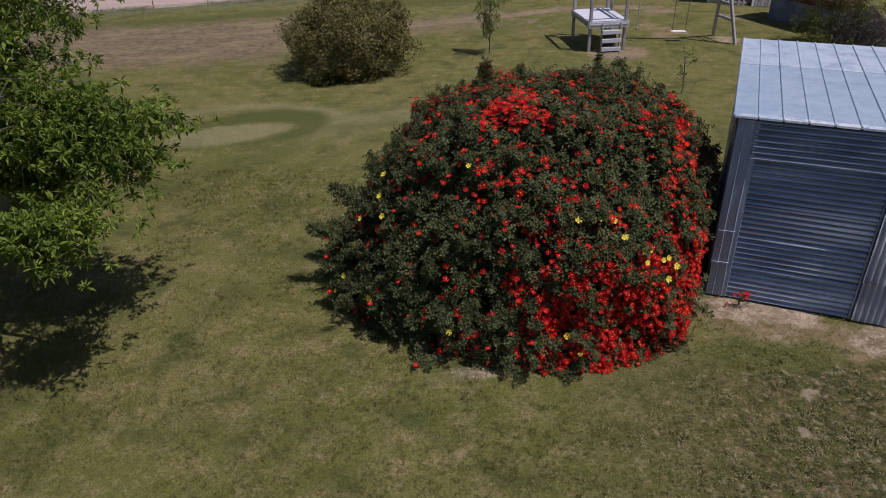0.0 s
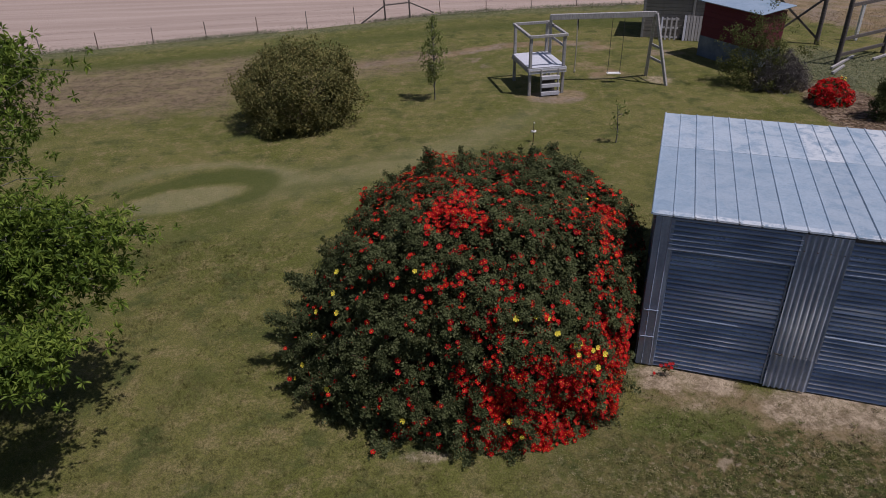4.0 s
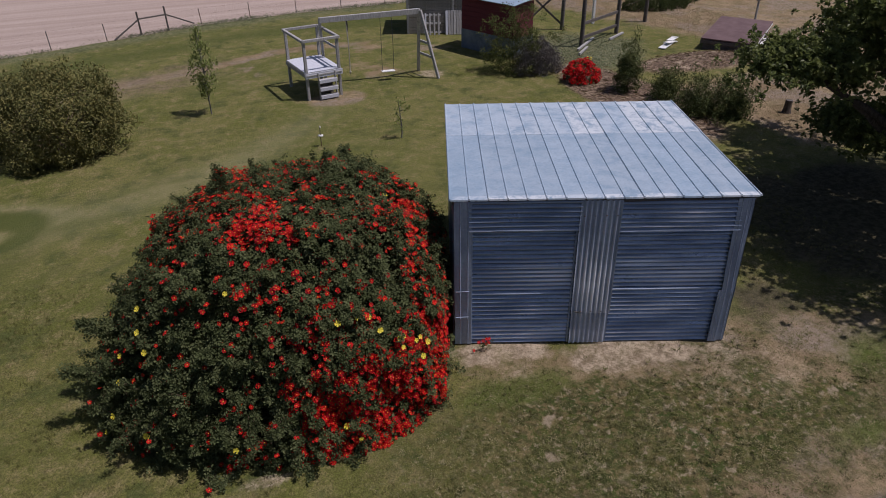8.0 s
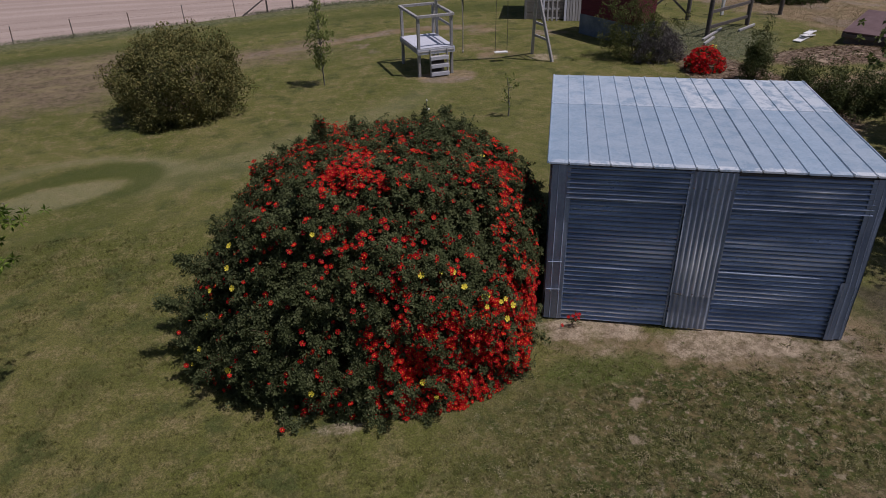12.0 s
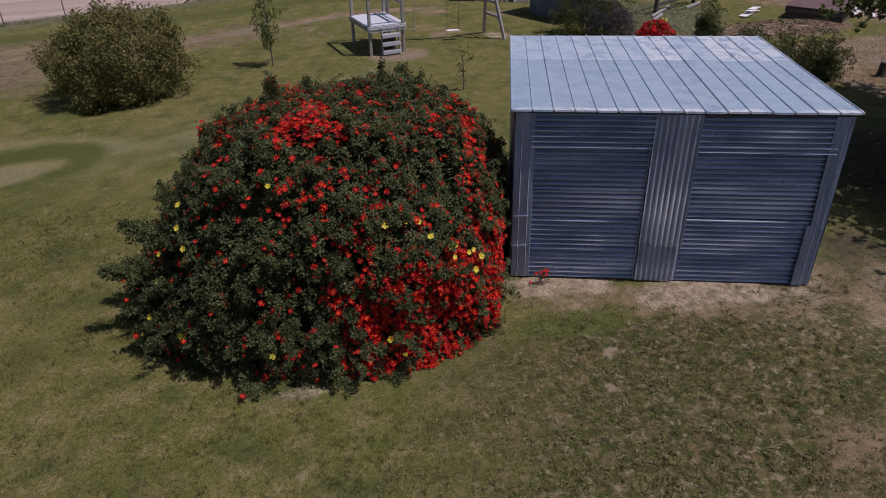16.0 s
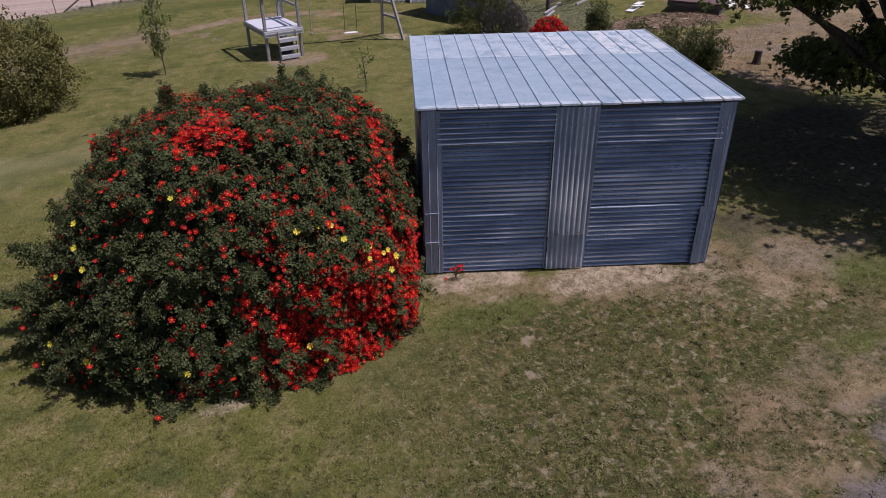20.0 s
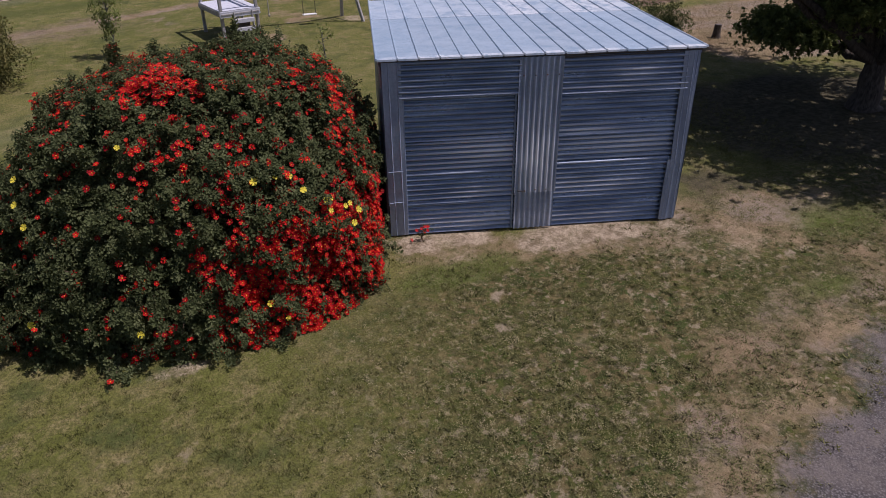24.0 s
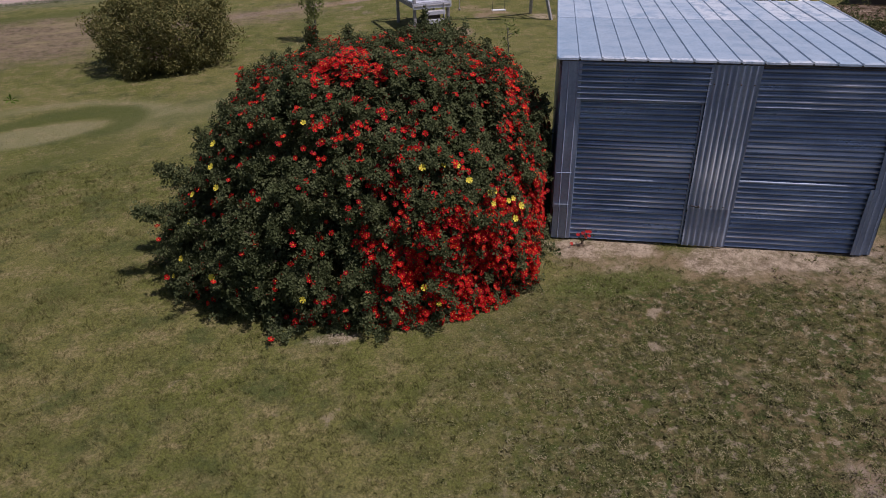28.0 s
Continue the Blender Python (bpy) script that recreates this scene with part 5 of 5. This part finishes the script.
build_shrub("upright_shrub", (15.5, 19.5, 0), (0.46, 0.44, 1.6), 190, 34, 0.11, (0.06, 0.035), LEAF_BED, "dark upright narrow shrub in a soil bed", shell=0.35, ragged=0.45)
build_shrub("bed_shrub", (16.25, 18.25, 0), (0.6, 0.55, 0.95), 130, 30, 0.12, (0.085, 0.035), LEAF_BED, "loose green shrub in the soil bed", shell=0.25, ragged=0.6)
build_shrub("bed_shrub", (16.25, 16.55, 0), (0.78, 0.72, 1.4), 190, 30, 0.12, (0.085, 0.035), LEAF_BED, "tall loose green shrub in the soil bed", shell=0.22, ragged=0.7)
build_shrub("bed_shrub", (17.15, 15.95, 0), (0.80, 0.70, 1.25), 190, 30, 0.12, (0.085, 0.035), LEAF_BED, "tall loose green shrub in the soil bed", shell=0.22, ragged=0.7)
for wx, wy, wr in ((23.9, 30.3, 0.7), (24.9, 29.9, 0.9), (26.0, 30.0, 0.8), (27.2, 30.8, 1.0)):
    build_shrub("weed_clump", (wx, wy, 0), (wr, 0.6, 0.65), 60, 26, 0.15, (0.16, 0.04), WEED, "clump of tall green weeds in dry grass", category="weeds")


def build_sapling(name, base, height, wide, clusters, per, leaf, label, start=0.2):
    tree = thing(name, Matrix.Translation(base), label, "sapling")
    v, f = tube(limb_path((0, 0, -0.03), (-0.05, 0.03, height * 0.97), (0.04, 0, 0), 7, 0.015), np.linspace(0.022, 0.006, 7), 6)
    part("trunk", quick_mesh("trunk", v, f, BARK_GREY, True), BARK_GREY, tree)
    zz = rng.uniform(start, 1.0, clusters)
    a = rng.uniform(0, 6.28, clusters)
    r = wide * (0.25 + 0.75 * np.sin(np.clip((zz - start) / (1.02 - start), 0, 1) * math.pi) ** 0.7) * rng.uniform(0.2, 1, clusters)
    ends = np.stack([np.cos(a) * r, np.sin(a) * r, zz * height], 1)
    tw = [tube(limb_path((0, 0, max(0.1, e[2] - 0.35 * height * 0.3)), e, (0, 0, -0.02), 4, 0.01), [0.008, 0.006, 0.004, 0.002], 4) for e in ends]
    part("twigs", quick_mesh("twigs", *merge(tw), BARK_GREY, True), BARK_GREY, tree, kind="stuff")
    n = clusters * per
    c = np.repeat(ends, per, 0) + rng.normal(0, 0.06, (n, 3)) * np.array([1, 1, 1.4])
    v, f = leaf_blades(c, rng.normal(0, 0.6, (n, 3)) + np.array([0, 0, 0.5]), rng.normal(0, 0.6, (n, 3)) + np.array([0, 0, 0.6]), leaf[0] * rng.uniform(0.7, 1.3, n), leaf[1])
    part("crown", quick_mesh("crown", v, f, LEAF_SAPLING), LEAF_SAPLING, tree, kind="stuff")


build_sapling("young_tree", (1.65, 23.3, 0), 2.75, 0.50, 70, 12, (0.12, 0.05), "slim young tree in pale green leaf on the lawn", start=0.22)
build_sapling("small_sapling", (6.69, 18.6, 0), 1.2, 0.26, 11, 8, (0.11, 0.05), "spindly little sapling on the lawn", start=0.35)

# ---- play tower and swing ----


def build_play_tower():
    t = thing("play_tower", pose(4.92, 23.2, 0, 0, 0, 7.0), "grey timber play tower with a pale deck, rails and steps", "play tower")
    W, D, Z, T = 1.3, 1.95, 0.98, 2.03
    for x in (0.05, W - 0.05):
        for y in (0.05, D - 0.05):
            timber(t, "post", (x, y, -0.03), (x, y, T), 0.095, 0.095)
    for i in range(13):
        y = 0.08 + i * (D - 0.16) / 12
        part("deck_board", box(W + 0.04, 0.142, 0.03, 0.005), DECK_PAINT, t, at=(W / 2, y, Z - 0.03 + 0.002 * (i % 3)))
    for a, b in (((0, -0.02, Z - 0.11), (W, -0.02, Z - 0.11)), ((0, D + 0.02, Z - 0.11), (W, D + 0.02, Z - 0.11)), ((-0.02, 0, Z - 0.11), (-0.02, D, Z - 0.11)), ((W + 0.02, 0, Z - 0.11), (W + 0.02, D, Z - 0.11))):
        timber(t, "deck_joist", a, b, 0.14 if a[1] == b[1] else 0.045, 0.045 if a[1] == b[1] else 0.14)
    for a, b in (((-0.02, 0, T), (W + 0.02, 0, T)), ((-0.02, D, T), (W + 0.02, D, T)), ((0, -0.02, T), (0, D + 0.02, T)), ((W, -0.02, T), (W, D + 0.02, T))):
        timber(t, "top_rail", a, b, 0.09, 0.09)
    timber(t, "side_rail", (W, 0.05, Z + 0.62), (W, D - 0.05, Z + 0.62), 0.04, 0.09)
    # steps at the near side
    for x in (0.42, 1.04):
        timber(t, "step_stringer", (x, -0.13, -0.02), (x, -0.06, Z - 0.05), 0.04, 0.10, GREY_WOOD)
    for i in range(3):
        part("step", box(0.66, 0.14, 0.035, 0.005), GREY_WOOD, t, at=(0.73, -0.16 + 0.02 * i, 0.13 + 0.27 * i))
        part("riser", box(0.66, 0.025, 0.12, 0.004), DECK_PAINT, t, at=(0.73, -0.235 + 0.02 * i, 0.04 + 0.27 * i))
    part("fascia", box(W + 0.06, 0.03, 0.19, 0.005), DECK_PAINT, t, at=(W / 2, -0.06, Z - 0.21))
    # dark sheet that stands in for the shade under the deck
    part("side_panel", box(0.5, 0.025, 0.5, 0.004), DARK_WOOD, t, "dark panel standing in for the shade behind the steps", at=(0.73, 0.08, 0.12))


build_play_tower()


def build_swing():
    s = thing("swing_set", Matrix.Identity(4), "grey timber swing frame with a white plank seat and a rope", "swing")
    a, b = Vector((5.89, 24.65, 2.34)), Vector((9.55, 24.25, 2.40))
    timber(s, "beam", a, b, 0.10, 0.19)
    timber(s, "post", (9.74, 25.02, -0.03), (9.54, 24.30, 2.46), 0.11, 0.11)
    timber(s, "brace_leg", (10.04, 23.68, -0.03), (9.56, 24.20, 2.44), 0.11, 0.09)
    timber(s, "cross_tie", (9.66, 24.66, 1.25), (9.80, 23.95, 1.25), 0.05, 0.09)
    timber(s, "cross_tie", (9.70, 24.80, 0.75), (9.90, 23.85, 0.75), 0.05, 0.09)
    timber(s, "post", (6.10, 25.30, -0.03), (5.92, 24.68, 2.36), 0.10, 0.10)
    along = (b - a).normalized()
    seat_c = Vector((8.28, 24.38, 0.30))
    part("seat", box(0.50, 0.2, 0.035, 0.008), WHITE_PAINT, s, "white plank swing seat", at=pose(seat_c.x, seat_c.y, seat_c.z, 0, 0, -6))
    for dx in (-0.22, 0.22):
        v, f = tube([seat_c + along * dx + Vector((0, 0, 0.02)), seat_c + along * dx + Vector((0.01, 0, 1.0)), seat_c + along * (dx * 0.95) + Vector((0, 0, 2.02))], [0.009] * 3, 5)
        part("chain", quick_mesh("chain", v, f, CHAIN), CHAIN, s)
    r = a + along * 0.96
    v, f = tube([r + Vector((0, 0, -0.05)), r + Vector((0.03, 0, -1.0)), r + Vector((0.02, 0, -1.90))], [0.02, 0.018, 0.018], 6)
    part("rope", quick_mesh("rope", v, f, ROPE), ROPE, s, "single hanging rope")
    v, f = tube([r + Vector((0.02, 0, -2.01)), r + Vector((0.02, 0, -1.94)), r + Vector((0.02, 0, -1.88))], [0.02, 0.045, 0.015], 7)
    part("knot", quick_mesh("knot", v, f, ROPE), ROPE, s)
    v, f = tube([r + Vector((0, 0, 0.05)), r + Vector((0.03, 0, -0.22)), r + Vector((0.05, 0.02, -0.5))], [0.03, 0.025, 0.01], 6)
    part("strap", quick_mesh("strap", v, f, CHAIN), CHAIN, s)


build_swing()


def build_standpipe():
    p = thing("standpipe", Matrix.Translation((4.3, 19.0, 0)), "thin white standpipe with a tap on the lawn", "standpipe")
    v, f = tube([(0, 0, -0.02), (0, 0, 0.3), (0, 0, 0.62)], [0.014, 0.012, 0.010], 8)
    part("pipe", quick_mesh("pipe", v, f, STEEL, True), STEEL, p)
    v, f = tube([(0, 0, 0.30), (0, 0, 0.33), (0, 0, 0.35)], [0.075, 0.085, 0.04], 10)
    part("collar", quick_mesh("collar", v, f, WHITE_PAINT, True), WHITE_PAINT, p)
    part("tap", box(0.025, 0.07, 0.03, 0.006), WHITE_PAINT, p, at=(0, -0.04, 0.58))


build_standpipe()

# ---- the field fence ----


def build_fence():
    fence = thing("field_fence", Matrix.Identity(4), "wire fence on thin steel posts along a ploughed field", "fence")
    bm = box(0.034, 0.028, 0.86, 0.005)
    post = bpy.data.meshes.new("post")
    bm.to_mesh(post)
    bm.free()
    post.materials.append(STEEL)
    xs = list(np.arange(-22, -0.8, 2.28)) + list(np.arange(2.86, 22, 2.42))
    for i, x in enumerate(xs):
        y = float(fence_line(np.array(x)))
        part("post", post, STEEL, fence, at=pose(x, y, -0.05, random.uniform(-2, 2), random.uniform(-4, 4), 0) @ Matrix.Diagonal((1, 1, random.uniform(0.85, 1.02), 1)))
    g1, g2 = Vector((0.03, 35.85, 0)), Vector((1.27, 36.22, 0))
    for g, h in ((g1, 1.05), (g2, 1.12)):
        timber(fence, "gate_post", g, g + Vector((-0.03, 0, h)), 0.08, 0.08, DARK_WOOD)
    timber(fence, "cross_bar", g1 + Vector((0, 0, 0.72)), g2 + Vector((0, 0, 0.74)), 0.06, 0.06, DARK_WOOD)
    timber(fence, "stay", (-1.16, 35.3, 0.0), g1 + Vector((0, 0, 0.70)), 0.06, 0.06, DARK_WOOD)
    timber(fence, "stay", (2.5, 36.5, 0.15), g2 + Vector((0, 0, 0.74)), 0.06, 0.06, DARK_WOOD)
    for z in (0.25, 0.5, 0.78):
        xx = np.linspace(-22, 22, 45)
        v, f = tube([(x, float(fence_line(np.array(x))), z + 0.01 * math.sin(x * 3)) for x in xx], [0.0022] * 45, 4)
        part("wire", quick_mesh("wire", v, f, STEEL), STEEL, fence)


build_fence()

# ---- the hen house and barn behind the lawn ----


def build_barn():
    a = Vector((11.35, 30.6, 0))
    yaw = -20.0
    barn = thing("plank_barn", pose(a.x, a.y, 0, 0, 0, yaw), "old grey plank outbuilding with weathered boards", "barn")
    L, H = 4.2, 2.2
    part("core", box(L - 0.1, 2.6, H - 0.05, 0.01), DARK_WOOD, barn, "dark inside behind the boards", at=(L / 2, 1.36, 0))
    for i in range(15):
        z = i * H / 15
        part("board", box(L + random.uniform(-0.04, 0.06), 0.03, H / 15 - 0.012, 0.004), BARN_WOOD, barn, at=(L / 2, 0.02 + random.uniform(-0.006, 0.006), z))
        part("end_board", box(0.03, 2.7, H / 15 - 0.012, 0.004), BARN_WOOD, barn, at=(0.01, 1.36, z))
    for x in (0.05, L * 0.5, L - 0.05):
        timber(barn, "corner_post", (x, -0.02, 0), (x, -0.02, H), 0.1, 0.05)
    part("roof", box(L + 0.1, 2.9, 0.05, 0.01), ROOF_TIN, barn, "dull tin roof", at=pose(L / 2, 1.36, H + 0.05, -4, 0, 0))
    # pallets and old doors leaning on the wall
    for x, w, h, n in ((0.75, 0.8, 0.95, 4), (1.75, 0.75, 1.05, 6)):
        p = thing("leaning_pallet", pose(a.x, a.y, 0, 0, 0, yaw) @ pose(x, -0.34, 0, -14, 0, 0), "grey slatted pallet leaning on a plank wall", "pallet", "pallets leaning on the barn")
        for i in range(n):
            part("slat", box(w / n * (0.35 if n == 4 else 0.8), 0.02, h, 0.004), DECK_PAINT if i == 0 else GREY_WOOD, p, at=((i + 0.5) * w / n, 0, 0.0))
        for z in (0.08, h / 2, h - 0.12):
            part("cross_slat", box(w, 0.03, 0.08, 0.004), GREY_WOOD, p, at=(w / 2, 0.028, z))


build_barn()


def build_hen_house():
    yaw = -68.0
    h = thing("hen_house", pose(12.68, 27.4, 0, 0, 0, yaw), "small dark red hen house with blue-grey tin skirt", "hen house")
    L, D, Z = 2.85, 1.2, 2.15
    part("core", box(L - 0.06, D - 0.06, Z - 0.03, 0.01), DARK_WOOD, h, at=(L / 2, D / 2, 0))
    for i in range(7):
        z = 0.8 + i * (Z - 0.8) / 7
        part("board", box(L, 0.03, (Z - 0.8) / 7 - 0.006, 0.004), RED_PAINT, h, at=(L / 2, 0.0, z))
        part("end_board", box(0.03, D, (Z - 0.8) / 7 - 0.006, 0.004), RED_PAINT, h, at=(L, D / 2, z))
    part("tin_skirt", box(L + 0.04, 0.03, 0.8, 0.004), BLUE_TIN, h, "blue-grey tin skirt", at=(L / 2, -0.01, 0))
    part("tin_skirt", box(0.03, D, 0.8, 0.004), BLUE_TIN, h, at=(L + 0.01, D / 2, 0))
    part("roof", box(L + 0.35, D + 0.5, 0.03, 0.006), ROOF_TIN, h, "pale tin roof sheet", at=pose(L / 2, D / 2, Z + 0.06, 5, 0, 0))


build_hen_house()


def build_pen():
    pen = thing("animal_pen", Matrix.Identity(4), "rough timber pen of round posts and rails in dry grass", "pen")
    def post(x, y, hgt, r=0.09):
        v, f = tube([(x, y, -0.05), (x + 0.01, y, hgt * 0.5), (x, y, hgt)], [r * 1.05, r, r * 0.9], 9)
        cap = part("post", quick_mesh("post", v, f, DARK_WOOD, True), DARK_WOOD, pen)
        part("post_top", box(r * 1.5, r * 1.5, 0.02, 0.005), DARK_WOOD, cap, at=(x, y, hgt - 0.005))
    for x, y, hh in ((17.35, 25.3, 2.4), (20.05, 26.6, 2.4), (18.2, 28.3, 2.3), (16.4, 28.9, 2.2), (15.2, 28.6, 2.3), (22.6, 27.9, 2.2)):
        post(x, y, hh)
    for z in (0.95, 0.35):
        timber(pen, "rail", (17.35, 25.3, z), (20.05, 26.6, z), 0.06, 0.13, DARK_WOOD)
    timber(pen, "rail", (17.35, 25.3, 2.2), (20.05, 26.6, 2.2), 0.06, 0.13, DARK_WOOD)
    timber(pen, "brace", (16.4, 28.9, 0.2), (18.2, 28.3, 1.9), 0.05, 0.09, DARK_WOOD)
    timber(pen, "brace", (16.4, 28.9, 1.9), (18.2, 28.3, 0.2), 0.05, 0.09, DARK_WOOD)
    timber(pen, "rail", (15.2, 28.6, 1.95), (18.2, 28.3, 1.95), 0.05, 0.10, DARK_WOOD)
    for z in (0.3, 0.7, 1.1, 1.5):
        v, f = tube([(16.4, 28.9, z), (17.35, 25.3, z), (20.05, 26.6, z), (22.6, 27.9, z)], [0.004] * 4, 4)
        part("wire", quick_mesh("wire", v, f, STEEL), STEEL, pen)
    p = thing("white_post", Matrix.Translation((20.1, 28.6, 0)), "white painted post beyond the pen", "post")
    part("shaft", box(0.12, 0.12, 1.5, 0.01), WHITE_PAINT, p)
    part("cap", box(0.15, 0.15, 0.04, 0.01), WHITE_PAINT, p, at=(0, 0, 1.5))
    for a, b, y in (((16.8, 24.7), (18.5, 26.1), 0.0), ((16.5, 24.1), (17.4, 24.9), 0.0), ((19.0, 25.6), (20.2, 26.3), 0)):
        pole = thing("loose_pole", Matrix.Identity(4), "pale peeled pole lying on the grass", "pole", "poles round the pen")
        timber(pole, "shaft", (a[0], a[1], 0.05), (b[0], b[1], 0.06), 0.09, 0.09, GREY_WOOD)


build_pen()


def build_cellar():
    c = thing("root_cellar", pose(21.56, 22.79, 0, 0, 0, -55.5), "low brown roof of a root cellar set in the ground", "cellar")
    W, D = 2.2, 3.2
    part("wall", box(W - 0.2, D - 0.2, 0.40, 0.01), DARK_WOOD, c, at=(W / 2, D / 2, 0))
    part("roof", box(W, D, 0.06, 0.01), BROWN_ROOF, c, at=pose(W / 2, D / 2, 0.56, 5, 0, 0))
    part("fascia", box(W, 0.03, 0.14, 0.005), DARK_WOOD, c, at=(W / 2, 0.0, 0.26))
    for x in (0.02, W - 0.02):
        part("gable_board", box(0.03, D, 0.12, 0.005), WHITE_PAINT if x > 1 else DARK_WOOD, c, at=pose(x, D / 2, 0.46, 5, 0, 0))
    for i, (x, y, r, w) in enumerate(((20.6, 23.75, 33, 0.30), (21.5, 24.45, 36, 0.26), (21.0, 23.95, 30, 0.24))):
        b = thing("loose_board", pose(x, y, 0.02 + 0.03 * i, 0, 4 * i, r), "white painted board lying on the grass", "board", "boards beside the cellar")
        part("plank", box(1.1, w, 0.03, 0.004), WHITE_PAINT, b)
        part("batten", box(0.06, w, 0.03, 0.004), WHITE_PAINT, b, at=(0.3, 0, 0.03))
    s = thing("tree_stump", Matrix.Translation((18.9, 15.45, 0)), "short dark tree stump in dry grass", "stump")
    v, f = tube([(0, 0, -0.05), (0, 0, 0.1), (0.01, 0, 0.26), (0.02, 0, 0.40)], [0.17, 0.125, 0.115, 0.112], 10)
    part("bark", quick_mesh("bark", v, f, BARK_DARK, True), BARK_DARK, s)
    bm = bmesh.new()
    bmesh.ops.create_circle(bm, cap_ends=True, radius=0.111, segments=10)
    part("cut_top", bm, DARK_WOOD, s, "weathered sawn top", at=(0.02, 0, 0.398))
    m = thing("meter_post", Matrix.Translation((27.6, 25.9, 0)), "grey box on a post beyond the cellar", "post")
    part("shaft", box(0.08, 0.08, 1.1, 0.01), GREY_WOOD, m)
    part("cabinet", box(0.36, 0.2, 0.5, 0.015), STEEL, m, at=(0, 0, 0.9))
    o = thing("white_rubble", Matrix.Translation((24.6, 21.9, 0)), "pale broken boards beside the cellar roof", "rubble")
    for i in range(5):
        part("piece", box(random.uniform(0.3, 0.8), 0.2, 0.05, 0.01), WHITE_PAINT, o, at=pose(random.uniform(-0.3, 0.5), random.uniform(-0.4, 0.4), 0.06 + 0.04 * i, random.uniform(-15, 15), random.uniform(-20, 20), random.uniform(0, 180)))


build_cellar()
